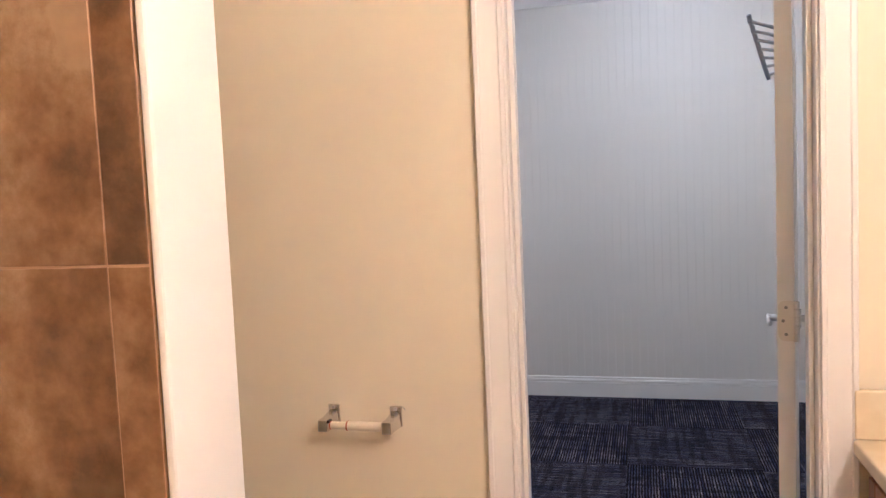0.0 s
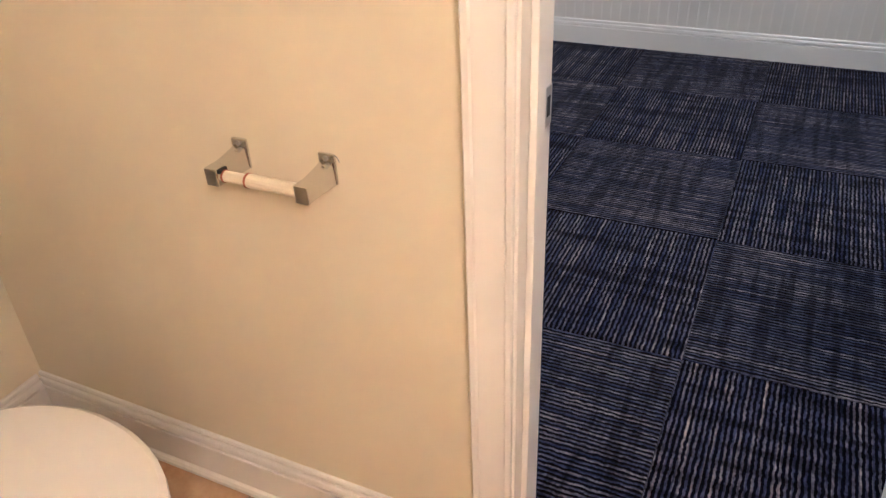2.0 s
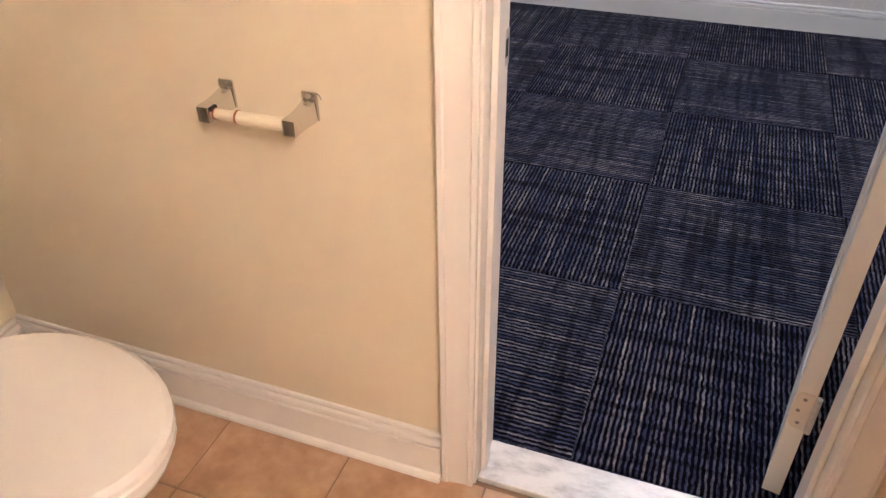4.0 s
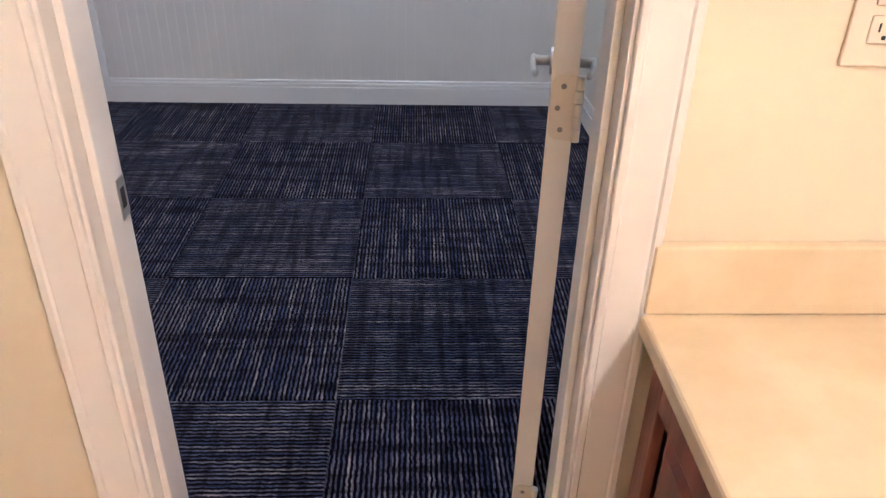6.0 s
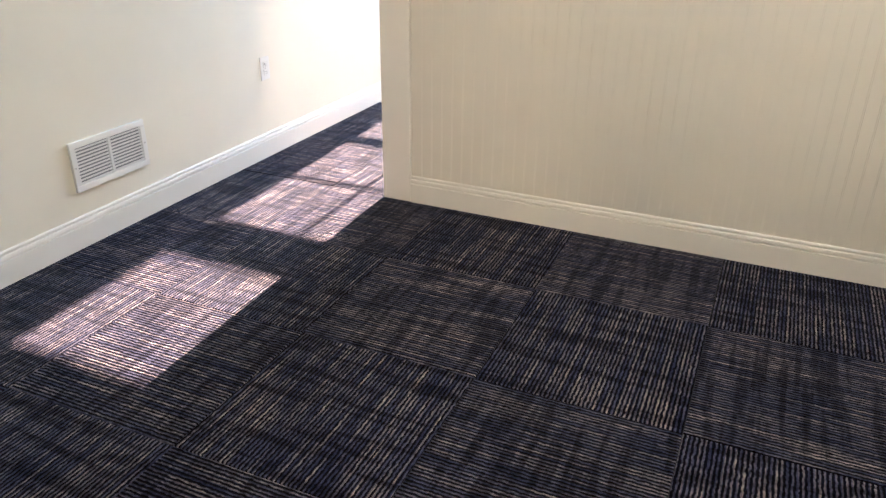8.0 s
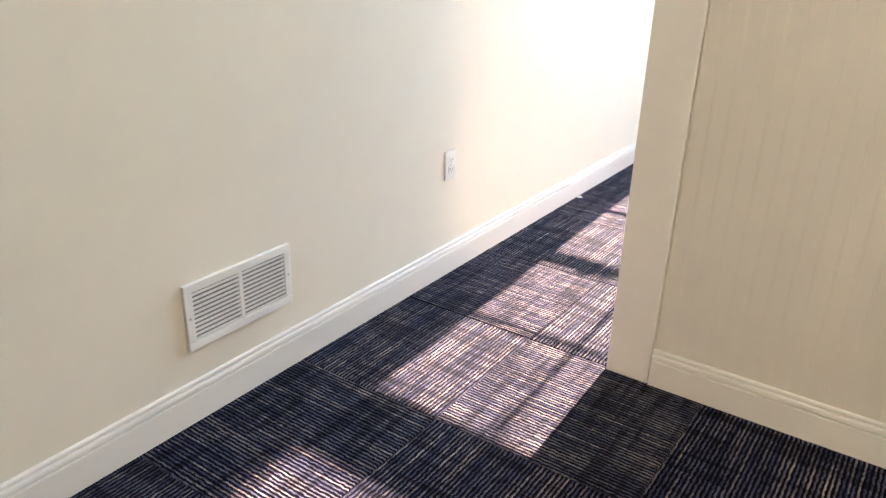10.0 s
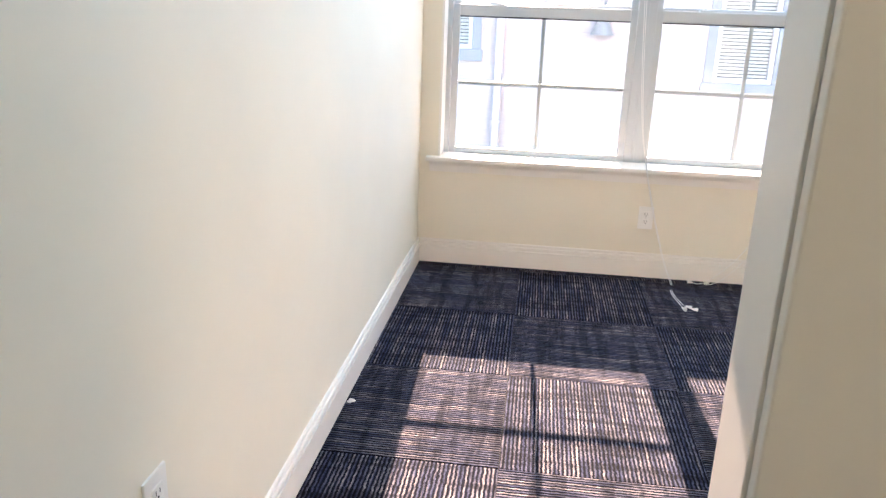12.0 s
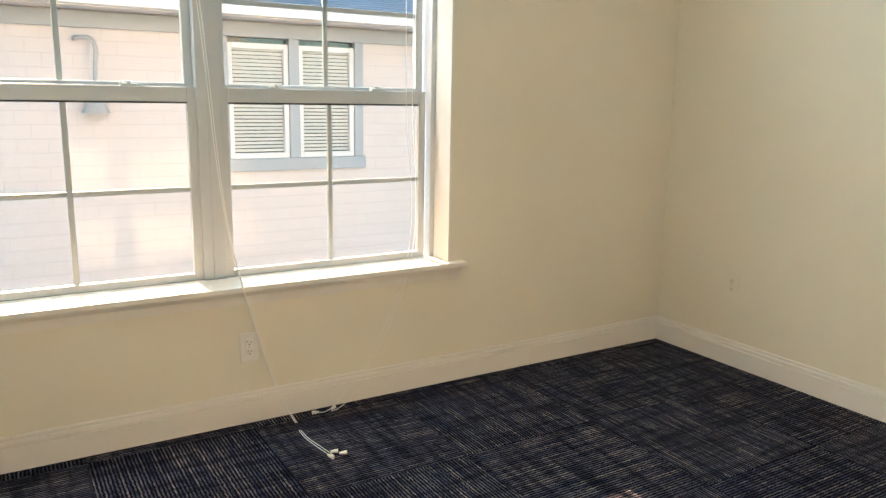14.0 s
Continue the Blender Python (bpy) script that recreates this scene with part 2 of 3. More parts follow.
def part(name, bm, mat, parent, label="", smooth=False):
    """A part whose mesh is given in world places, or in the parent's own when that is moved by a pose later."""
    ob = new(name, mesh_of(name, bm, mat, smooth))
    ob.parent = parent
    if label:
        ob["label"] = label
    return ob


def structure(name, bm, mat, label, category="wall"):
    return thing(name, bm, mat, label, category, kind="structure")

# ---- plan ----
X_L, X_R = -2.38, 1.08          # long left wall, right wall
Y_BACK = -3.95                  # behind the bathroom
Y_DB, Y_DV = -1.344, -1.225     # door wall: bathroom face, corridor face
Y_BEAD, Y_BEAD2 = 1.815, 1.935  # beadboard wall: two faces
X_END = -1.535                  # its free end
Y_WIN = 4.88                    # window wall, inner face
H = 2.75
D0, D1, DH = -0.172, 0.428, 2.04  # bathroom door opening
T = 0.14

# ---- structure ----
structure("wall_west", box(X_L - T, Y_DV - 0.2, -0.02, X_L, Y_WIN + 0.2, H), room_paint, "long pale cream painted wall beside the carpet")
structure("wall_east", box(X_R, Y_DV - 0.1, -0.02, X_R + T, Y_WIN + 0.2, H), room_paint, "cream painted side wall above the carpet")
# bathroom shell
structure("wall_bath_west", box(-1.354 - T, Y_BACK, -0.02, -1.354, Y_DB, H), wall_paint, "cream painted bathroom wall behind the toilet")
structure("wall_bath_east", box(1.05, Y_BACK, -0.02, 1.05 + T, Y_DB - 0.002, H), wall_paint, "cream painted bathroom wall above the vanity")
structure("wall_bath_south", box(-1.354 - T, Y_BACK - T, -0.02, 1.05 + T, Y_BACK, H), wall_paint, "plain cream bathroom wall at the far end")
# door wall: bathroom side and corridor side in one body with its opening
bm = box(X_L - T, Y_DB, -0.02, D0 - 0.02, Y_DV, H)
box(D1 + 0.02, Y_DB, -0.02, X_R + T, Y_DV, H, bm=bm)
box(D0 - 0.02, Y_DB, DH + 0.02, D1 + 0.02, Y_DV, H, bm=bm)
structure("wall_door", bm, wall_paint, "cream painted wall with the bathroom doorway")
# beadboard wall core
structure("wall_beadboard", box(X_END + 0.012, Y_BEAD + 0.004, -0.02, X_R, Y_BEAD2, H), room_paint, "short partition wall faced with white beadboard")
# window wall with one wide opening
WX0, WX1, WZ0, WZ1 = -2.285, -0.282, 0.545, 2.55
bm = box(X_L - T, Y_WIN, -0.6, WX0, Y_WIN + 0.22, H)
box(WX1, Y_WIN, -0.6, X_R + T, Y_WIN + 0.22, H, bm=bm)
box(WX0, Y_WIN, -0.6, WX1, Y_WIN + 0.22, WZ0, bm=bm)
box(WX0, Y_WIN, WZ1, WX1, Y_WIN + 0.22, H, bm=bm)
structure("wall_window", bm, room_paint, "cream painted wall with a wide double window")
structure("ceiling", box(X_L - T, Y_BACK - T, H, X_R + 2 * T, Y_WIN + 0.22, H + 0.12), ceiling_paint, "flat white painted ceiling", "ceiling")

# ---- baseboards and trim ----
BASE = [(0, 0), (0.015, 0), (0.015, 0.0885), (0.014, 0.0900), (0.0075, 0.0910), (0.0075, 0.0950), (0.0135, 0.0965), (0.0138, 0.102), (0.0125, 0.1085), (0.0105, 0.1110), (0.0045, 0.1120), (0.0045, 0.1160), (0.0085, 0.1175), (0.0085, 0.123), (0.0055, 0.127), (0, 0.1275)]
SHOE = [(0.015, 0.0), (0.027, 0.0), (0.026, 0.008), (0.022, 0.013), (0.015, 0.015)]


def baseboard(name, a, b, out, shoe=False):
    bm = sweep(BASE, a, b, out)
    ob = structure(name, bm, trim_paint, "white painted baseboard with a moulded top", "baseboard")
    if shoe:
        part("shoe_moulding", sweep(SHOE, a, b, out), trim_paint, ob)


baseboard("baseboard_west", (X_L, Y_DV, 0), (X_L, Y_WIN, 0), (1, 0, 0))
baseboard("baseboard_window", (X_L + 0.015, Y_WIN, 0), (X_R, Y_WIN, 0), (0, -1, 0))
baseboard("baseboard_east_room", (X_R, Y_BEAD2, 0), (X_R, Y_WIN - 0.015, 0), (-1, 0, 0))
baseboard("baseboard_east_corridor", (X_R, Y_DV, 0), (X_R, Y_BEAD - 0.015, 0), (-1, 0, 0))
baseboard("baseboard_beadboard", (-1.392, Y_BEAD - 0.008, 0), (X_R, Y_BEAD - 0.008, 0), (0, -1, 0))
baseboard("baseboard_bead_back", (X_END + 0.1, Y_BEAD2, 0), (X_R - 0.015, Y_BEAD2, 0), (0, 1, 0))
baseboard("baseboard_corridor_door_wall", (X_L + 0.015, Y_DV, 0), (D0 - 0.075, Y_DV, 0), (0, 1, 0))
baseboard("baseboard_bathroom", (-1.354, Y_DB, 0), (D0 - 0.072, Y_DB, 0), (0, -1, 0), True)
baseboard("baseboard_behind_toilet", (-1.354, -2.13, 0), (-1.354, Y_DB - 0.015, 0), (1, 0, 0), True)

# corner boards round the free end of the beadboard wall
post = empty("corner_trim", (X_END, Y_BEAD, 0), "white corner board on the free end of the wall", "trim", kind="structure")
post.location = (0, 0, 0)
part("front_board", box(X_END, Y_BEAD - 0.019, 0, -1.395, Y_BEAD + 0.003, H, 0.0035), trim_paint, post)
part("end_board", box(X_END - 0.004, Y_BEAD + 0.004, 0, X_END + 0.011, Y_BEAD2 + 0.002, H, 0.003), trim_paint, post)
part("back_board", box(X_END, Y_BEAD2 + 0.003, 0, X_END + 0.095, Y_BEAD2 + 0.02, H, 0.003), trim_paint, post)

structure("crown_beadboard", sweep([(0, 0), (0.012, 0), (0.02, 0.02), (0.05, 0.06), (0.055, 0.07), (0, 0.07)], (-1.39, Y_BEAD - 0.008, 2.44), (X_R, Y_BEAD - 0.008, 2.44), (0, -1, 0)), trim_paint, "white crown moulding over the beadboard", "trim")

# ---- bathroom door frame and casing ----
CASE = [(0, 0), (0, 0.0085), (0.0015, 0.0105), (0.009, 0.0115), (0.0115, 0.0095), (0.014, 0.0095), (0.052, 0.0140), (0.0545, 0.0140), (0.0575, 0.0170), (0.0655, 0.0178), (0.068, 0.0155), (0.068, 0)]


def casing(parent, x_in, side, y, out):
    prof = [(x_in + side * w * 0.95, d) for w, d in CASE]
    bm = loft([[Vector((x, y + out * d, z)) for x, d in prof] for z in (0.0, DH + 0.005)])
    part("side_casing", bm, trim_paint, parent)


frame_ob = empty("door_frame", (0, 0, 0), "white painted door frame with fluted moulded casing", "door frame", kind="structure")
for y, out in ((Y_DB, -1), (Y_DV, 1)):
    casing(frame_ob, D0 - 0.005, -1, y, out)
    casing(frame_ob, D1 + 0.005, 1, y, out)
    part("head_casing", loft([[Vector((x, y + out * d, DH + 0.007 + w)) for w, d in CASE] for x in (D0 - 0.073, D1 + 0.073)]), trim_paint, frame_ob)
part("jamb", box(D0 - 0.019, Y_DB - 0.001, 0, D0, Y_DV + 0.001, DH, 0.002), trim_paint, frame_ob)
part("jamb", box(D1, Y_DB - 0.001, 0, D1 + 0.019, Y_DV + 0.001, DH, 0.002), trim_paint, frame_ob)
part("head_jamb", box(D0, Y_DB - 0.001, DH, D1, Y_DV + 0.001, DH + 0.019, 0.002), trim_paint, frame_ob)
part("door_stop", box(D0 + 0.0005, Y_DB + 0.03, 0, D0 + 0.011, Y_DB + 0.065, DH, 0.002), trim_paint, frame_ob)
part("door_stop", box(D1 - 0.011, Y_DB + 0.03, 0, D1 - 0.0005, Y_DB + 0.065, DH, 0.002), trim_paint, frame_ob)
strike = part("strike_plate", box(D0 - 0.001, Y_DV - 0.027, 0.872, D0 + 0.0015, Y_DV - 0.001, 0.928, 0.0006), nickel, frame_ob, "worn satin nickel strike plate")
part("latch_hole", box(D0 + 0.0012, Y_DV - 0.021, 0.886, D0 + 0.0018, Y_DV - 0.008, 0.914), dark_slot, strike)
thing("door_threshold", box(D0, -1.333, -0.006, D1, Y_DV - 0.003, 0.011, 0.003), marble, "grey veined white marble threshold in the doorway", "threshold")


# ---- six-panel door, standing open ----
def make_door():
    L, TH, Z0, Z1 = 0.605, 0.035, 0.012, 2.03
    door = empty("door_1", (0, 0, 0), "white six-panel door standing open over the carpet", "door", kind="structure")
    cols = [(0.105, 0.265), (0.345, 0.505)]
    rows = [(0.22, 0.80), (0.99, 1.62), (1.72, 1.90)]
    bm = bmesh.new()
    xs = [0.0, *[v for c in cols for v in c], L]
    zs = [Z0, *[v for r in rows for v in r], Z1]
    for i in range(5):
        for k in range(7):
            if i % 2 == 1 and k % 2 == 1:
                continue
            box(0, xs[i], zs[k], TH, xs[i + 1], zs[k + 1], bm=bm)
    bmesh.ops.remove_doubles(bm, verts=bm.verts, dist=0.0002)
    leaf = part("leaf", bm, door_paint, door)
    for y0, y1 in cols:
        for z0, z1 in rows:
            for side in (0, 1):
                pb = bmesh.new()
                face, sgn = (0.0, 1) if side == 0 else (TH, -1)
                rings = []
                for inset, depth in ((-0.001, 0.001), (0.012, 0.011), (0.024, 0.011), (0.042, 0.004)):
                    x = face + sgn * depth
                    rings.append([Vector((x, y0 + inset, z0 + inset)), Vector((x, y1 - inset, z0 + inset)), Vector((x, y1 - inset, z1 - inset)), Vector((x, y0 + inset, z1 - inset))])
                loft(rings, pb, caps=False)
                pb.faces.new([v for v in pb.verts][-4:])
                bmesh.ops.recalc_face_normals(pb, faces=pb.faces)
                part("panel", pb, door_paint, leaf)
    # lever sets
    zc, yc = 0.915, L - 0.062
    for face, sgn in ((0.0, -1), (TH, 1)):
        hb = bmesh.new()
        rod((face, yc, zc), (face + sgn * 0.009, yc, zc), 0.029, hb, 28, 0.026)
        handle = part("door_handle", hb, nickel, door, "satin nickel lever handle", smooth=False)
        lb = bmesh.new()
        rod((face + sgn * 0.009, yc, zc), (face + sgn * 0.043, yc, zc), 0.0100, lb)
        lever = part("lever", lb, nickel, handle, smooth=True)
        rings = []
        for s in range(9):
            u = s / 8
            c = Vector((face + sgn * (0.043 - 0.010 * u * u), yc + 0.011 - 0.105 * u, zc - 0.010 * math.sin(u * 3.1) * 0.6))
            ry, rz = 0.0065 - 0.0015 * u, 0.0105 - 0.003 * u
            rings.append([c + Vector((ry * math.cos(a), 0, rz * math.sin(a))) for a in [k * math.tau / 12 for k in range(12)]])
        part("grip", loft(rings), nickel, handle, smooth=True)
    # hinges: leaf on the door's edge, knuckle beside it
    for z in (0.25, 1.0, 1.78):
        outline = [(TH - 0.001, z - 0.045), (TH - 0.001, z + 0.045)]
        for cz, a0 in ((z + 0.031, 90), (z - 0.031, 180)):
            outline += [(0.016 + 0.014 * math.cos(radians(a0 + 15 * k)), cz + 0.014 * math.sin(radians(a0 + 15 * k))) for k in range(7)]
        hb = loft([[Vector((hx, hy, hz)) for hx, hz in outline] for hy in (-0.0022, 0.001)])
        hinge = part("hinge", hb, hinge_metal, door, "paint-spotted satin nickel hinge")
        kb = bmesh.new()
        for s in range(5):
            rod((TH + 0.004, -0.004, z - 0.045 + s * 0.018 + 0.0006), (TH + 0.004, -0.004, z - 0.045 + (s + 1) * 0.018 - 0.0006), 0.006, kb, 14)
        part("knuckle", kb, hinge_metal, hinge, smooth=False)
        for dz, dy in ((-0.03, 0.018), (0.0, 0.012), (0.03, 0.018)):
            part("screw", rod((dy, -0.0030, z + dz), (dy, -0.0018, z + dz), 0.0038, None, 10), duct, hinge)
    door.matrix_basis = pose(0.383, -1.163, 0, 0, 0, -11.0)
    return door


door = make_door()


# coat rack on the door's corridor face
def make_hooks():
    rack = empty("coat_hook_rack", (0, 0, 0), "grey metal hook rack hung high on the open door", "coat hook")
    part("mounting_plate", box(-0.012, 0.41, 1.60, -0.0008, 0.56, 1.73, 0.004), trim_paint, rack, "white backing board")
    wire = material("grey wire", (0.48, 0.47, 0.46), 0.4, 0.3)
    part("rail", rod((-0.075, 0.40, 1.752), (-0.035, 0.56, 1.60), 0.006, None, 10), wire, rack, smooth=True)
    for i in range(7):
        u = i / 6
        a = Vector((-0.012, 0.42 + 0.13 * u, 1.715 - 0.10 * u))
        b = Vector((-0.073 + 0.036 * u, 0.41 + 0.145 * u, 1.738 - 0.128 * u))
        hb = rod(a, b, 0.0045, None, 10)
        ball(b, 0.0062, hb)
        part("hook", hb, wire, rack, smooth=True)
    rack.matrix_basis = pose(0.383, -1.163, 0, 0, 0, -11.0)


make_hooks()


# ---- toilet paper holder ----
def make_paper_holder():
    holder = empty("toilet_paper_holder", (0, 0, 0), "empty chrome paper holder with cream spring rod", "paper holder")
    y = Y_DB
    for x in (-0.608, -0.456):
        bm = box(x - 0.0140, y - 0.005, 0.786, x + 0.0140, y - 0.0005, 0.834, 0.0025)
        arm = []
        for u in (0.0, 0.2, 0.5, 0.8, 1.0):
            w = 0.0125 - 0.002 * u
            zt, zb = 0.822 - 0.007 * u ** 0.6, 0.787 + 0.003 * u
            yy = y - 0.005 - 0.053 * u
            arm.append([Vector((x - w, yy, zb)), Vector((x + w, yy, zb)), Vector((x + w * 0.85, yy, zt)), Vector((x - w * 0.85, yy, zt))])
        post_ob = part("post", loft(arm, bm), chrome, holder)
        sk = box(x - 0.0110, y - 0.074, 0.789, x + 0.0110, y - 0.053, 0.816, 0.002)
        part("socket", sk, chrome, post_ob)
        part("screw", rod((x, y - 0.0080, 0.8275), (x, y - 0.0048, 0.8275), 0.0042, None, 12, 0.0036), nickel, post_ob)
    part("spring_wire", tube([(-0.444, y - 0.003, 0.833), (-0.436, y - 0.007, 0.832), (-0.431, y - 0.010, 0.827)], 0.0007), duct, holder, "bent end of a thin wire clip")
    part("slot", box(-0.597, y - 0.070, 0.8085, -0.592, y - 0.056, 0.8150), dark_slot, holder)
    spindle = part("spindle", rod((-0.595, y - 0.063, 0.803), (-0.55, y - 0.063, 0.803), 0.0085, rod((-0.55, y - 0.063, 0.803), (-0.467, y - 0.063, 0.803), 0.0105)), cream_rod, holder, "cream plastic spring rod", smooth=False)
    part("band", rod((-0.5525, y - 0.063, 0.803), (-0.549, y - 0.063, 0.803), 0.0112), red_band, spindle)
    part("band", rod((-0.593, y - 0.063, 0.803), (-0.590, y - 0.063, 0.803), 0.0095), red_band, spindle)


make_paper_holder()


# ---- toilet ----
def oval(cx, cy, z, front, back, half, n=40, square=1.0):
    ring = []
    for i in range(n):
        a = i * math.tau / n
        c, s = math.cos(a), math.sin(a)
        r = front if c > 0 else back
        ring.append(Vector((cx + r * math.copysign(abs(c) ** square, c), cy + half * math.copysign(abs(s) ** square, s), z)))
    return ring


def make_toilet():
    toilet = empty("toilet", (0, 0, 0), "white porcelain toilet with closed lid and tank", "toilet")
    cx, cy = -0.80, -1.775
    rings = [oval(cx - 0.07, cy, 0.0, 0.20, 0.24, 0.115), oval(cx - 0.07, cy, 0.05, 0.185, 0.23, 0.105), oval(cx - 0.05, cy, 0.18, 0.17, 0.22, 0.10), oval(cx - 0.02, cy, 0.28, 0.215, 0.23, 0.145), oval(cx, cy, 0.36, 0.255, 0.24, 0.178), oval(cx, cy, 0.385, 0.262, 0.245, 0.183)]
    part("bowl", loft(rings), porcelain, toilet, smooth=True)
    part("seat", loft([oval(cx, cy, 0.3865, 0.262, 0.22, 0.183), oval(cx, cy, 0.390, 0.268, 0.225, 0.188), oval(cx, cy, 0.402, 0.268, 0.225, 0.188), oval(cx, cy, 0.4055, 0.264, 0.22, 0.185)]), porcelain, toilet)
    part("lid", loft([oval(cx, cy, 0.407, 0.262, 0.22, 0.184), oval(cx, cy, 0.411, 0.270, 0.225, 0.190), oval(cx, cy, 0.421, 0.269, 0.225, 0.189), oval(cx, cy, 0.428, 0.258, 0.215, 0.180), oval(cx, cy, 0.431, 0.20, 0.16, 0.13)]), porcelain, toilet)
    part("pedestal_back", box(-1.32, cy - 0.11, 0.0, -0.98, cy + 0.11, 0.37, 0.03, segments=4), porcelain, toilet, smooth=True)
    tank = part("tank", loft([[Vector((-1.335, cy - w, z)), Vector((f, cy - w, z)), Vector((f + 0.012, cy - w * 0.6, z)), Vector((f + 0.012, cy + w * 0.6, z)), Vector((f, cy + w, z)), Vector((-1.335, cy + w, z))] for w, f, z in ((0.185, -1.15, 0.372), (0.195, -1.135, 0.42), (0.205, -1.125, 0.640))]), porcelain, toilet)
    part("tank_lid", box(-1.345, cy - 0.217, 0.642, -1.100, cy + 0.217, 0.675, 0.012, segments=4), porcelain, tank, smooth=True)
    part("flush_lever", rod((-1.115, cy - 0.15, 0.60), (-1.100, cy - 0.15, 0.60), 0.014, rod((-1.100, cy - 0.155, 0.60), (-1.100, cy - 0.08, 0.592), 0.006)), chrome, tank)


make_toilet()


# ---- shower partition with tile ----
structure("wall_shower", box(-1.354, -2.255, -0.02, -0.395, -2.135, H), wall_paint, "cream painted partition between shower and toilet")
trimp = empty("shower_edge_trim", (0, 0, 0), "smooth white board capping the partition end", "trim", kind="structure")
part("end_board", box(-0.397, -2.2695, 0, -0.385, -2.133, H, 0.005, segments=3), trim_paint, trimp)

# ---- vanity ----
def make_vanity():
    van = empty("vanity_cabinet", (0, 0, 0), "cherry-stained vanity cabinet with raised-panel doors", "cabinet")
    y1, y0 = Y_DB - 0.004, -2.88
    bm = box(0.528, y0, 0.09, 1.045, y1, 0.766)
    box(0.59, y0, 0.0, 1.045, y1, 0.09, bm=bm)
    part("body", bm, cherry, van)
    edges = [y1 - 0.03, y1 - 0.385, y1 - 0.395, y1 - 0.75, y1 - 0.78, y1 - 1.135, y1 - 1.145, y1 - 1.5]
    for k in range(4):
        b, a = edges[2 * k], edges[2 * k + 1]
        z0, z1 = 0.13, 0.735
        pb = bmesh.new()
        st = 0.042
        box(0.508, a, z0, 0.527, a + st, z1, 0.003, pb)
        box(0.508, b - st, z0, 0.527, b, z1, 0.003, pb)
        box(0.508, a + st, z0, 0.527, b - st, z0 + st, 0.003, pb)
        box(0.508, a + st, z1 - st, 0.527, b - st, z1, 0.003, pb)
        d = part("door", pb, cherry, van)
        rings = []
        for inset, x in ((0.0, 0.522), (0.012, 0.522), (0.035, 0.513)):
            rings.append([Vector((x, a + st + inset, z0 + st + inset)), Vector((x, b - st - inset, z0 + st + inset)), Vector((x, b - st - inset, z1 - st - inset)), Vector((x, a + st + inset, z1 - st - inset))])
        part("panel", loft(rings), cherry, d)
        ky = a + 0.035 if k % 2 == 0 else b - 0.05
        kb = rod((0.508, ky, 0.632), (0.490, ky, 0.632), 0.006, None, 12, 0.005)
        rod((0.490, ky, 0.632), (0.480, ky, 0.632), 0.011, kb, 20, 0.016)
        ball((0.480, ky, 0.632), 0.016, kb, (0.35, 1, 1))
        part("knob", kb, porcelain, d, "white porcelain knob", smooth=False)
    top = empty("bathroom_countertop", (0, 0, 0), "cream cultured marble counter with upstand splashes", "countertop")
    part("slab", box(0.487, y0 - 0.02, 0.768, 1.048, Y_DB - 0.002, 0.80, 0.009, segments=4), counter_mat, top)
    part("side_splash", box(0.489, Y_DB - 0.021, 0.801, 1.047, Y_DB - 0.002, 0.898, 0.005, segments=3), counter_mat, top)
    part("back_splash", box(1.028, y0 - 0.02, 0.801, 1.048, Y_DB - 0.022, 0.898, 0.005, segments=3), counter_mat, top)


make_vanity()


# vanity light bar, the bathroom's lamp
def make_vanity_light():
    lamp = empty("vanity_light", (0, 0, 0), "wall-mounted vanity light with warm globe bulbs", "wall lamp")
    part("back_plate", box(1.015, -3.32, 2.10, 1.048, -2.56, 2.21, 0.006), chrome, lamp)
    glow = material("warm bulb", (0.9, 0.8, 0.6), 0.4)
    gb = glow.node_tree.nodes["Principled BSDF"]
    gb.inputs["Emission Color"].default_value = (1.0, 0.63, 0.33, 1)
    gb.inputs["Emission Strength"].default_value = BULB
    for y in (-3.20, -2.94, -2.68):
        part("socket", rod((1.014, y, 2.155), (0.985, y, 2.155), 0.022, None, 20), chrome, lamp)
        part("globe", ball((0.94, y, 2.155), 0.052), glow, lamp, "glowing warm globe bulb", smooth=True)


BULB = 24.0
make_vanity_light()


# unseen fill light, added under the ceiling to brighten the corridor
def make_corridor_fill():
    lamp = empty("corridor_fill_light", (0, 0, 0), "unseen round fill light added under the corridor ceiling", "ceiling lamp")
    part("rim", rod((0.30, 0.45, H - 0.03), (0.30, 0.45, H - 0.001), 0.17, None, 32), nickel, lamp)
    glow = material("warm fill glow", (0.9, 0.85, 0.75), 0.5)
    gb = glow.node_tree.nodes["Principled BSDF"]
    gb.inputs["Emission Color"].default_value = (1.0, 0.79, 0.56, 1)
    gb.inputs["Emission Strength"].default_value = FILL_GLOW
    part("diffuser", ball((0.30, 0.45, H - 0.03), 0.155, None, (1, 1, 0.4)), glow, lamp, "glowing dome of the added fill light", smooth=True)


FILL_GLOW = 10.5
make_corridor_fill()


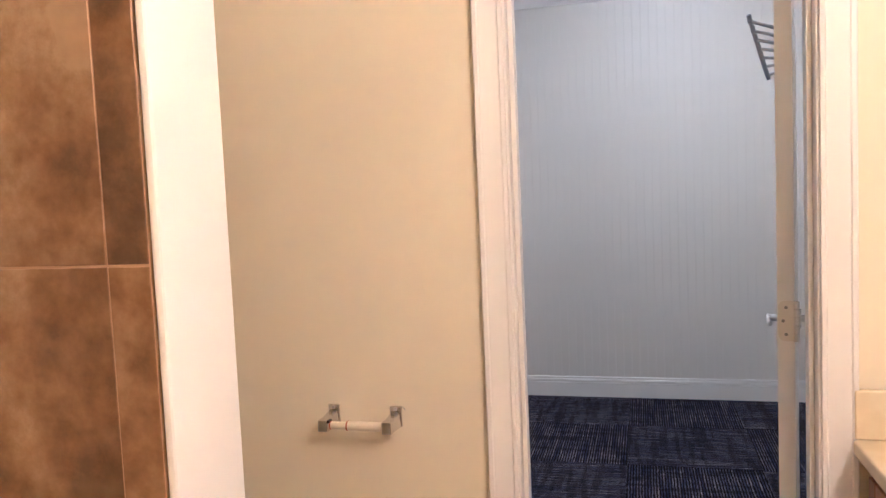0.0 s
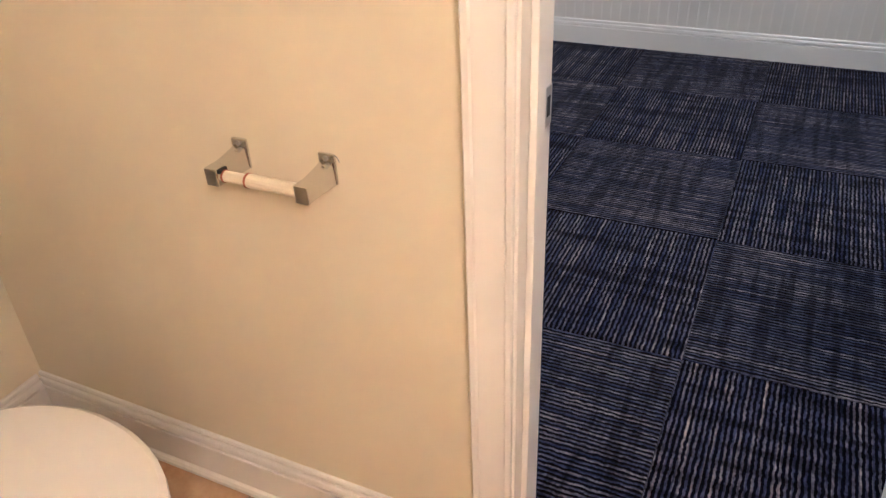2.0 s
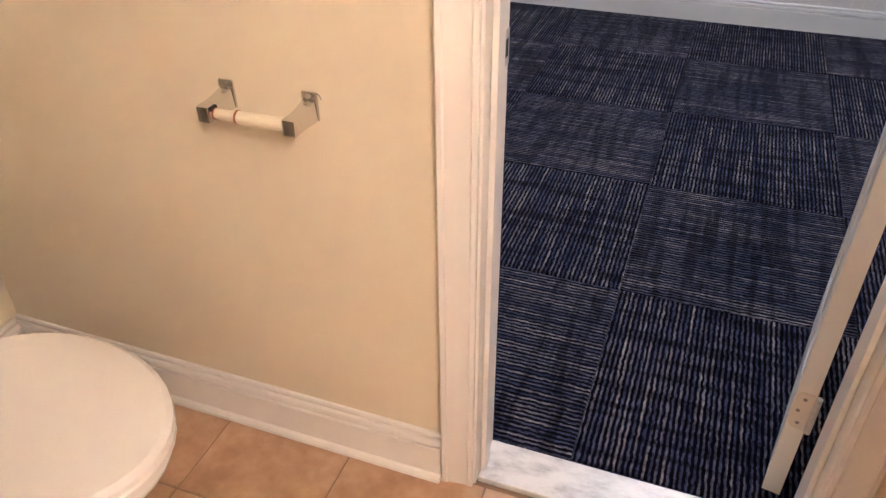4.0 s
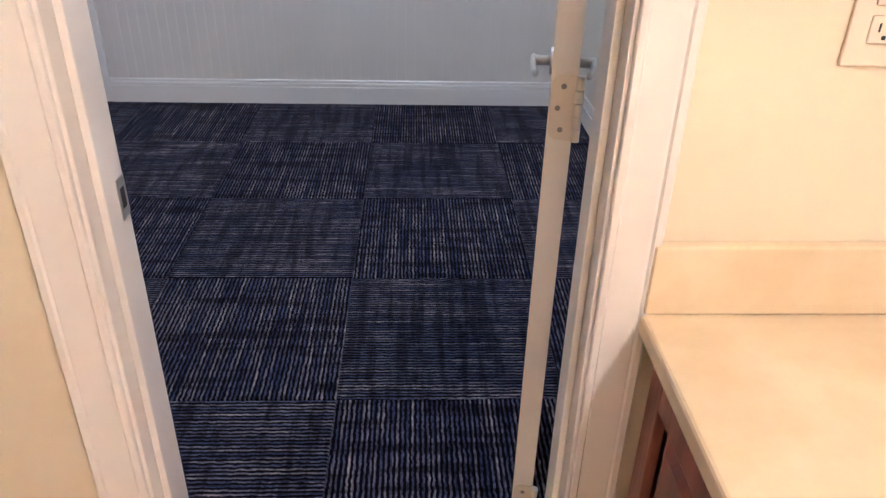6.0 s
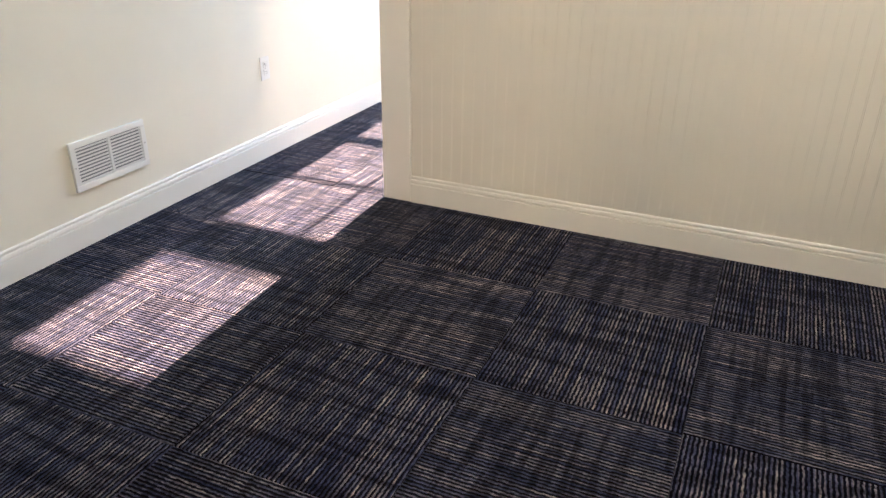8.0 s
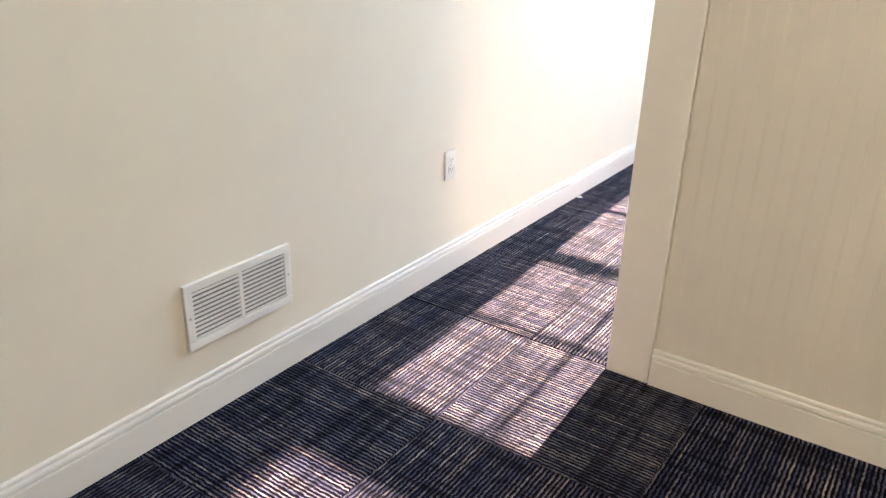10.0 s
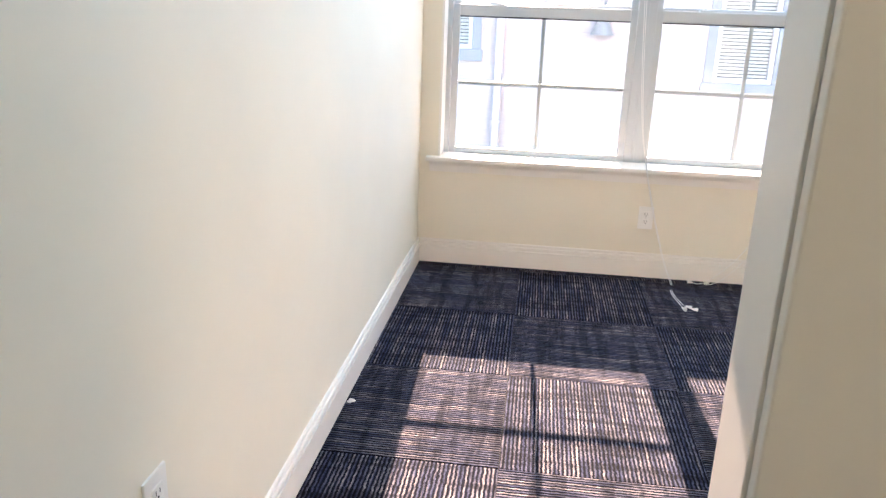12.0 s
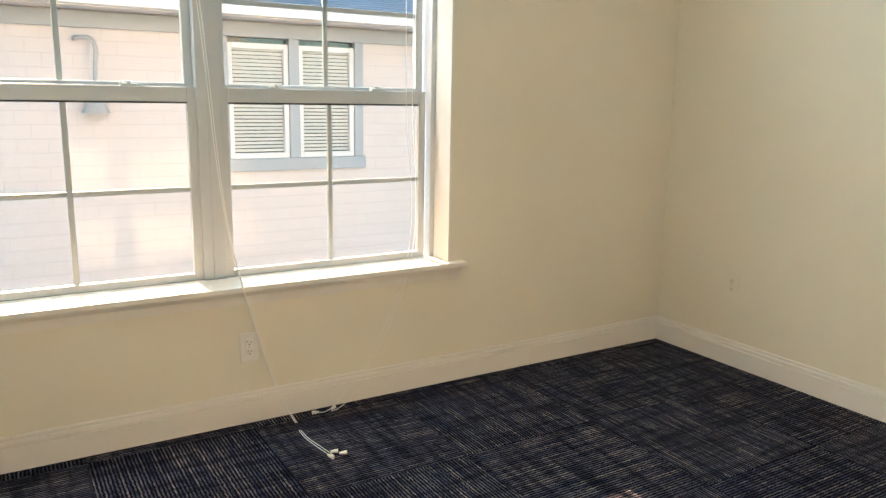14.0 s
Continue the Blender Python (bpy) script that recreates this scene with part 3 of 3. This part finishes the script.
# ---- electrical plates and vent ----
def make_outlet(m, label, group="", cover=plastic):
    """Duplex outlet whose face looks along local -y, centred on the origin."""
    o = empty("wall_outlet", (0, 0, 0), label, "outlet", group)
    part("plate", box(-0.037, -0.006, -0.0585, 0.037, -0.0005, 0.0585, 0.0025), cover, o)
    for dz in (0.0195, -0.0195):
        r = part("receptacle", box(-0.0165, -0.0085, dz - 0.0145, 0.0165, -0.0055, dz + 0.0145, 0.003), cover, o)
        part("slot", box(-0.0075, -0.0090, dz - 0.002, -0.0055, -0.0083, dz + 0.007), dark_slot, r)
        part("slot", box(0.0055, -0.0090, dz - 0.002, 0.0075, -0.0083, dz + 0.006), dark_slot, r)
        part("ground_hole", rod((0, -0.0090, dz - 0.008), (0, -0.0083, dz - 0.008), 0.0025, None, 10), dark_slot, r)
    part("screw", rod((0, -0.0072, 0), (0, -0.0058, 0), 0.003, None, 10), nickel, o)
    o.matrix_basis = m
    return o


make_outlet(pose(X_L, 2.094, 0.465, 0, 0, 90), "white duplex outlet low on the long cream wall", "outlets")
make_outlet(pose(-1.212, Y_WIN, 0.314, 0, 0, 0), "white duplex outlet under the window sill", "outlets")
make_outlet(pose(X_R, 4.41, 0.408, 0, 0, -90), "painted-over outlet near the room's corner", "outlets", room_paint)
make_outlet(pose(0.692, Y_DB, 1.17, 0, 0, 0), "ivory outlet above the vanity splash", "outlets", ivory)


def make_vent():
    v = empty("wall_vent", (0, 0, 0), "white steel return-air grille with horizontal louvres", "vent")
    y0, y1, z0, z1 = 0.822, 1.212, 0.225, 0.425
    # flat grey sheet, the duct's shade behind the louvres put into its colour
    part("backing", box(X_L + 0.0005, y0 + 0.02, z0 + 0.02, X_L + 0.002, y1 - 0.02, z1 - 0.02), duct, v)
    w = 0.026
    bm = box(X_L + 0.001, y0, z0, X_L + 0.014, y1, z0 + w, 0.003)
    box(X_L + 0.001, y0, z1 - w, X_L + 0.014, y1, z1, 0.003, bm)
    box(X_L + 0.001, y0, z0 + w, X_L + 0.014, y0 + w, z1 - w, 0.003, bm)
    box(X_L + 0.001, y1 - w, z0 + w, X_L + 0.014, y1, z1 - w, 0.003, bm)
    ym = (y0 + y1) / 2
    box(X_L + 0.003, ym - 0.007, z0 + w, X_L + 0.0125, ym + 0.007, z1 - w, 0.002, bm)
    part("frame", bm, plastic, v)
    n = 11
    for k in range(n):
        z = z0 + w + (k + 0.5) * (z1 - z0 - 2 * w) / n
        for a, b in ((y0 + w, ym - 0.007), (ym + 0.007, y1 - w)):
            prof = [(0.0035, -0.0040), (0.0112, 0.0040), (0.0122, 0.0040), (0.0122, -0.0036), (0.0112, -0.0036)]
            part("louvre", sweep(prof, (X_L, a, z), (X_L, b, z), (1, 0, 0)), plastic, v)
    for y in (y0 + 0.012, y1 - 0.012):
        part("screw", rod((X_L + 0.0135, y, (z0 + z1) / 2), (X_L + 0.0155, y, (z0 + z1) / 2), 0.004, None, 10), nickel, v)


make_vent()


# ---- window ----
def make_window():
    win = empty("window_1", (0, 0, 0), "white vinyl twin double-hung window with grilles", "window", kind="structure")
    F0, F1 = Y_WIN + 0.13, Y_WIN + 0.215
    # deep painted returns
    part("reveal", box(WX0, Y_WIN - 0.001, WZ0 + 0.02, WX0 + 0.012, F0, WZ1 - 0.012, 0.002), trim_paint, win)
    part("reveal", box(WX1 - 0.012, Y_WIN - 0.001, WZ0 + 0.02, WX1, F0, WZ1 - 0.012, 0.002), trim_paint, win)
    part("head_reveal", box(WX0, Y_WIN - 0.001, WZ1 - 0.012, WX1, F0, WZ1, 0.002), trim_paint, win)
    sill = part("window_sill", box(-2.345, Y_WIN - 0.045, WZ0 + 0.002, -0.215, F0 + 0.02, WZ0 + 0.024, 0.006, segments=3), trim_paint, win, "white painted window stool")
    part("apron", sweep([(0, 0), (0.012, 0.0), (0.014, 0.02), (0.017, 0.035), (0.028, 0.05), (0.03, 0.056), (0, 0.056)], (-2.325, Y_WIN, WZ0 - 0.054), (-0.235, Y_WIN, WZ0 - 0.054), (0, -1, 0)), trim_paint, sill)
    # master frame
    fb = box(WX0, F0, WZ0 + 0.0, WX0 + 0.035, F1, WZ1, 0.003)
    box(WX1 - 0.035, F0, WZ0, WX1, F1, WZ1, 0.003, fb)
    box(WX0 + 0.035, F0 + 0.02, WZ0 + 0.0, WX1 - 0.035, F1, WZ0 + 0.03, 0.003, fb)
    box(WX0 + 0.035, F0, WZ1 - 0.035, WX1 - 0.035, F1, WZ1, 0.003, fb)
    box(-1.340, F0, WZ0 + 0.0, -1.250, F1, WZ1 - 0.035, 0.003, fb)
    box(-1.302, F0 - 0.004, WZ0 + 0.026, -1.288, F0 + 0.003, WZ1 - 0.035, 0.002, fb)
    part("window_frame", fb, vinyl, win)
    # fixed lights above the sashes
    for gx0, gx1 in ((-2.213, -1.373), (-1.218, -0.372)):
        ya, yb = F0 + 0.030, F0 + 0.070
        sb = box(gx0 - 0.034, ya, 2.06, gx0, yb, 2.525, 0.003)
        box(gx1, ya, 2.06, gx1 + 0.034, yb, 2.525, 0.003, sb)
        box(gx0, ya, 2.06, gx1, yb, 2.115, 0.003, sb)
        box(gx0, ya, 2.485, gx1, yb, 2.525, 0.003, sb)
        tr = part("transom", sb, vinyl, win)
        p = part("pane", box(gx0, yb - 0.02, 2.115, gx1, yb - 0.017, 2.485), pane_glass, tr, "clear glass pane")
        p.visible_shadow = False
    part("transom_bar", box(WX0 + 0.035, F0 + 0.001, 1.99, WX1 - 0.035, F1 - 0.002, 2.06, 0.003), vinyl, win)
    for gx0, gx1 in ((-2.213, -1.373), (-1.218, -0.372)):
        for low in (True, False):
            ya, yb = (F0 + 0.012, F0 + 0.040) if low else (F0 + 0.046, F0 + 0.074)
            gz0, gz1 = (0.598, 1.262) if low else (1.332, 1.950)
            st = 0.034
            sb = box(gx0 - st, ya, gz0 - 0.028, gx0, yb, gz1 + (0.055 if low else 0.045), 0.003)
            box(gx1, ya, gz0 - 0.028, gx1 + st, yb, gz1 + (0.055 if low else 0.045), 0.003, sb)
            box(gx0, ya, gz0 - 0.028, gx1, yb, gz0, 0.003, sb)
            box(gx0, ya, gz1, gx1, yb, gz1 + (0.055 if low else 0.045), 0.003, sb)
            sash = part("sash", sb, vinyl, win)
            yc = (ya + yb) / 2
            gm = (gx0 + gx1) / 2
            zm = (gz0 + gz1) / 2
            part("grille_bar", box(gm - 0.010, yc - 0.006, gz0, gm + 0.010, yc + 0.006, gz1, 0.002), backlit_grille, sash)
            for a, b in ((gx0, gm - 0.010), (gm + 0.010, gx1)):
                part("grille_bar", box(a, yc - 0.0055, zm - 0.010, b, yc + 0.0055, zm + 0.010, 0.002), backlit_grille, sash)
            for a, b in ((gx0, gm), (gm, gx1)):
                for c, d in ((gz0, zm), (zm, gz1)):
                    p = part("pane", box(a, yc + 0.0075, c, b, yc + 0.0105, d), pane_glass, sash, "clear glass pane")
                    p.visible_shadow = False
            # thin dark boxes paint the shadow lines along the sash rails
            part("shadow_strip", box(gx0, ya + 0.002, gz1 - 0.007, gx1, yc + 0.004, gz1 - 0.0004), dark_slot, sash, "dark strip in place of the rail's shadow line")
            if low:
                part("shadow_strip", box(gx0, ya + 0.004, gz0 - 0.033, gx1, yb - 0.002, gz0 - 0.0285), dark_slot, sash)
                for lx in (gx0 + 0.20, gx1 - 0.20):
                    lb = box(lx - 0.03, ya + 0.004, gz1 + 0.0555, lx + 0.03, yb + 0.004, gz1 + 0.063, 0.002)
                    rod((lx, ya + 0.016, gz1 + 0.062), (lx, ya + 0.016, gz1 + 0.072), 0.010, lb, 14)
                    box(lx - 0.028, ya + 0.006, gz1 + 0.069, lx + 0.010, ya + 0.018, gz1 + 0.074, 0.002, lb)
                    part("sash_lock", lb, vinyl, sash)


make_window()


# ---- blind cords ----
def make_cord(label, strands, tassels):
    c = empty("blind_cord", (0, 0, 0), label, "blind cord", "blind cords")
    for pts in strands:
        part("strand", tube(pts, 0.0015), cord_white, c, smooth=True)
    for x, y, turn in tassels:
        d = Vector((math.cos(turn), math.sin(turn), 0)) * 0.014
        p = Vector((x, y, 0.0105))
        part("tassel", rod(p - d, p + d, 0.004, None, 12, 0.0085), plastic, c)


make_cord("white blind pull cord trailing onto the carpet", [
    [(-1.375, 4.95, 2.06), (-1.34, 4.90, 1.615), (-1.275, 4.85, 0.75), (-1.247, 4.83, 0.60), (-1.216, 4.84, 0.48), (-1.15, 4.84, 0.25), (-1.085, 4.83, 0.06), (-1.06, 4.79, 0.006), (-1.075, 4.65, 0.004), (-1.055, 4.50, 0.004), (-1.045, 4.43, 0.006)],
    [(-1.385, 4.95, 2.06), (-1.35, 4.90, 1.615), (-1.280, 4.85, 0.75), (-1.250, 4.83, 0.60), (-1.220, 4.84, 0.48), (-1.155, 4.84, 0.25), (-1.090, 4.83, 0.06), (-1.066, 4.79, 0.006), (-1.083, 4.65, 0.004), (-1.067, 4.50, 0.004), (-1.058, 4.44, 0.006)],
], [(-1.062, 4.422, -1.2), (-1.012, 4.425, -0.2), (-1.035, 4.452, -0.4)])
make_cord("thin white blind cord along the window's side", [
    [(-0.42, 4.99, 2.06), (-0.44, 4.96, 1.30), (-0.50, 4.85, 0.60), (-0.62, 4.84, 0.30), (-0.80, 4.84, 0.03), (-0.86, 4.815, 0.006), (-0.90, 4.80, 0.006)],
    [(-0.46, 4.99, 2.06), (-0.47, 4.96, 1.30), (-0.52, 4.85, 0.60), (-0.66, 4.84, 0.28), (-0.86, 4.83, 0.03), (-0.92, 4.81, 0.006), (-0.955, 4.815, 0.006)],
], [(-0.965, 4.812, 2.9), (-0.885, 4.818, 0.7)])


# a scrap of paper by the baseboard
sb = bmesh.new()
for dx, dy, dz in ((0, 0, 0.004), (0.012, 0.006, 0.006), (0.004, 0.012, 0.005)):
    ball((-2.352 + dx, 3.30 + dy, dz), 0.007, sb, (1.2, 0.9, 0.6))
for v in sb.verts:
    v.co += Vector(noise.noise_vector(v.co * 260)) * 0.003
    v.co.z = max(v.co.z, 0.0006)
thing("paper_scrap", sb, plastic, "tiny crumpled white scrap on the carpet", "litter")


# ---- neighbouring house across the yard ----
DOWNPIPE_X = -2.23  # rain pipe on the house wall


def make_house():
    Y = 9.0
    house = empty("neighbour_house", (0, 0, 0), "pale pink brick house with slate trim windows", "house")
    wins = [(-0.20, 1.22, 0.705, 1.80, 2), (-3.85, -2.42, 0.93, 1.62, 2)]
    wb = bmesh.new()
    xs = sorted({-9.0, 9.0, *[w[0] for w in wins], *[w[1] for w in wins]})
    for a, b in zip(xs, xs[1:]):
        hole = [w for w in wins if w[0] <= a and b <= w[1]]
        if hole:
            box(a, Y, -0.6, b, Y + 0.25, hole[0][2], bm=wb)
            box(a, Y, hole[0][3], b, Y + 0.25, 1.94, bm=wb)
        else:
            box(a, Y, -0.6, b, Y + 0.25, 1.94, bm=wb)
    part("wall", wb, facade_paint, house)
    part("frieze", box(-9, Y - 0.03, 1.80, 9, Y - 0.001, 1.93, 0.004), facade_trim, house, "slate blue frieze board")
    part("soffit", box(-9.2, Y - 0.30, 1.942, 9.2, Y + 0.25, 1.985, 0.004), facade_white, house)
    part("gutter", box(-9.2, Y - 0.40, 1.95, 9.2, Y - 0.302, 2.05, 0.012), facade_white, house, "white gutter")
    rb = loft([[Vector((-9.3, Y - 0.38, 2.055)), Vector((-9.3, Y + 5.0, 3.50)), Vector((-9.3, Y + 5.0, 3.40)), Vector((-9.3, Y - 0.30, 1.99))], [Vector((9.3, Y - 0.38, 2.055)), Vector((9.3, Y + 5.0, 3.50)), Vector((9.3, Y + 5.0, 3.40)), Vector((9.3, Y - 0.30, 1.99))]])
    roof = part("roof", rb, shingle, house, "blue grey shingle roof")
    for k in range(8):
        y = Y - 0.38 + k * 0.14
        z = 2.055 + (y - Y + 0.38) * 0.2686
        part("shingle_course", box(-9.3, y, z + 0.001, 9.3, y + 0.15, z + 0.014), shingle, roof)
    for x0, x1, z0, z1, n in wins:
        w = part("window", box(x0, Y + 0.06, z0, x1, Y + 0.09, z1), dark_glass, house, "double window with lowered pale blinds")
        tb = box(x0 - 0.02, Y - 0.035, z0 - 0.115, x1 + 0.02, Y + 0.02, z0, 0.004)
        box(x0 - 0.0, Y - 0.02, z0, x0 + 0.09, Y + 0.055, z1, 0.004, tb)
        box(x1 - 0.09, Y - 0.02, z0, x1, Y + 0.055, z1, 0.004, tb)
        xm = (x0 + x1) / 2
        box(xm - 0.05, Y - 0.02, z0, xm + 0.05, Y + 0.055, z1, 0.004, tb)
        part("surround", tb, facade_trim, w, "slate blue window surround")
        for a, b in ((x0 + 0.09, xm - 0.05), (xm + 0.05, x1 - 0.09)):
            ib = box(a, Y + 0.005, z0, a + 0.045, Y + 0.058, z1 - 0.05, 0.004)
            box(b - 0.045, Y + 0.005, z0, b, Y + 0.058, z1 - 0.05, 0.004, ib)
            box(a + 0.045, Y + 0.005, z0, b - 0.045, Y + 0.058, z0 + 0.05, 0.004, ib)
            box(a + 0.045, Y + 0.005, z1 - 0.10, b - 0.045, Y + 0.058, z1 - 0.05, 0.004, ib)
            part("sash_frame", ib, facade_white, w, "white sash frame")
            sb = bmesh.new()
            k = 0
            z = z0 + 0.06
            while z < z1 - 0.11:
                sweep([(0.0, 0.0), (0.004, 0.0), (0.016, 0.026), (0.012, 0.026)], (a + 0.047, Y + 0.056, z), (b - 0.047, Y + 0.056, z), (0, -1, 0), sb)
                z += 0.034
            part("blind", sb, blind_mat, w, "pale horizontal blind")
    # gooseneck lamp on the wall
    lamp_x = -1.215
    arm = part("lamp_arm", tube([(lamp_x - 0.13, Y - 0.002, 1.71), (lamp_x - 0.12, Y - 0.10, 1.715), (lamp_x - 0.02, Y - 0.12, 1.71), (lamp_x + 0.005, Y - 0.12, 1.67), (lamp_x, Y - 0.12, 1.50), (lamp_x - 0.015, Y - 0.12, 1.26)], 0.017), lamp_metal, house, "grey gooseneck arm of a wall lamp", smooth=True)
    part("shade", rod((lamp_x - 0.015, Y - 0.12, 1.12), (lamp_x - 0.015, Y - 0.12, 1.25), 0.115, None, 24, 0.055), lamp_metal, arm, "grey conical lamp shade")
    # rain pipe down the wall
    pipe = part("downpipe", box(DOWNPIPE_X - 0.04, Y - 0.075, -0.6, DOWNPIPE_X + 0.04, Y - 0.012, 1.80, 0.012), pipe_paint, house, "pale painted rectangular downpipe")
    for z in (0.2, 1.3):
        part("strap", box(DOWNPIPE_X - 0.055, Y - 0.08, z, DOWNPIPE_X + 0.055, Y - 0.001, z + 0.03, 0.003), pipe_paint, pipe)


make_house()
structure("ground", box(-400, 5.2, -0.75, 400, 600, -0.6), yard, "pale concrete yard outside the window", "ground")

# ---- floors ----
floor = structure("floor", box(X_L - 0.1, Y_DV - 0.002, -0.12, X_R + 0.1, Y_WIN + 0.1, -0.0085), carpet_base, "dark navy ribbed carpet tile floor", "floor")
bath_floor = structure("floor_bathroom", box(-1.354 - 0.1, Y_BACK - 0.1, -0.12, 1.15, Y_DV - 0.004, -0.006), caulk, "tan ceramic tile bathroom floor", "floor")

# carpet tiles, quarter-turned in a chequer
TURN = 0
SEAM_X = [-2.439, -1.829, -1.219, -0.610, 0.0, 0.605, 1.21]
SEAM_Y = [-1.835, -1.215, -0.592, 0.017, 0.628, 1.240, 1.818, 2.405, 3.005, 3.612, 4.207, 4.81, 5.42]


def slab_mesh(name, w, d, h, mat, bevel):
    return mesh_of(name, box(-w / 2, -d / 2, -h, w / 2, d / 2, 0, bevel, segments=1), mat)


shared = {}
for i, (a, b) in enumerate(zip(SEAM_X, SEAM_X[1:])):
    for j, (c, d) in enumerate(zip(SEAM_Y, SEAM_Y[1:])):
        a2, b2, c2, d2 = max(a, X_L), min(b, X_R), max(c, Y_DV + 0.001), min(d, Y_WIN)
        turned = (i + j) % 2 == TURN
        w, dd = b2 - a2 - 0.002, d2 - c2 - 0.002
        if d2 - c2 < 0.005:
            continue
        key = (round(w, 3), round(dd, 3), turned)
        if key not in shared:
            shared[key] = slab_mesh("carpet_tile", dd if turned else w, w if turned else dd, 0.008, carpet, 0.0015)
        t_ob = new("carpet_tile", shared[key])
        t_ob.parent = floor
        t_ob.matrix_basis = pose((a2 + b2) / 2, (c2 + d2) / 2, random.uniform(-0.0006, 0.0006), 0, 0, 90 if turned else 0)

# bathroom floor tiles
TILE = 0.302
tile_mesh = {}
for i in range(-4, 5):
    for j in range(-3, 8):
        a, b = -0.452 + i * TILE + 0.302, -0.452 + (i + 1) * TILE + 0.302
        d, c = Y_DB - 0.02 - j * TILE + 0.10, Y_DB - 0.02 - (j + 1) * TILE + 0.10
        a, b, c, d = max(a, -1.354), min(b, 1.05), max(c, Y_BACK), min(d, Y_DB)
        if b - a < 0.02 or d - c < 0.02:
            continue
        key = (round(b - a, 3), round(d - c, 3))
        if key not in tile_mesh:
            tile_mesh[key] = slab_mesh("tile", b - a - 0.005, d - c - 0.005, 0.005, floor_tile, 0.0012)
        t_ob = new("tile", tile_mesh[key])
        t_ob.parent = bath_floor
        t_ob.matrix_basis = pose((a + b) / 2, (c + d) / 2, 0)

# shower wall tiles on the partition's shower face, with a narrow edge course
shower = structure("shower_tile_wall", box(-1.354, -2.2683, 0, -0.40, -2.2565, H - 0.002), pale_grout, "brown stone-look tiled shower wall", "wall")
cols = [-0.400, -0.452, -0.905, -1.354]
zrows = [0.002, 0.336, 0.793, 1.25, 1.707, 2.164, H - 0.004]
for b, a in zip(cols, cols[1:]):
    for z0, z1 in zip(zrows, zrows[1:]):
        key = (round(b - a, 3), round(z1 - z0, 3), "s")
        if key not in tile_mesh:
            tile_mesh[key] = mesh_of("tile", box(-(b - a) / 2 + 0.0005, -0.004, -(z1 - z0) / 2 + 0.0012, (b - a) / 2 - 0.0005, 0.004, (z1 - z0) / 2 - 0.0012, 0.0008, segments=1), shower_tile)
        t_ob = new("tile", tile_mesh[key])
        t_ob.parent = shower
        t_ob.matrix_basis = pose((a + b) / 2, -2.265, (z0 + z1) / 2)

# beadboard planks
wall_bb = bpy.data.objects["wall_beadboard"]
PL = 0.0485
prof = [(0.0, 0.0), (0.0, 0.0070), (0.0008, 0.0076), (0.0020, 0.0080), (0.0038, 0.0080), (0.0050, 0.0076), (0.0058, 0.0070), (0.0066, 0.0076), (0.0074, 0.0080), (PL - 0.0012, 0.0080), (PL - 0.0004, 0.0076), (PL, 0.0070), (PL, 0.0)]
pk = loft([[Vector((x, -d, z)) for x, d in prof] for z in (0.10, H - 0.002)])
plank_mesh = mesh_of("plank", pk, bead_paint)
x = -1.393
while x + PL < X_R + 0.02:
    p_ob = new("plank", plank_mesh)
    p_ob.parent = wall_bb
    p_ob.matrix_basis = pose(x, Y_BEAD + 0.003, 0)
    x += PL
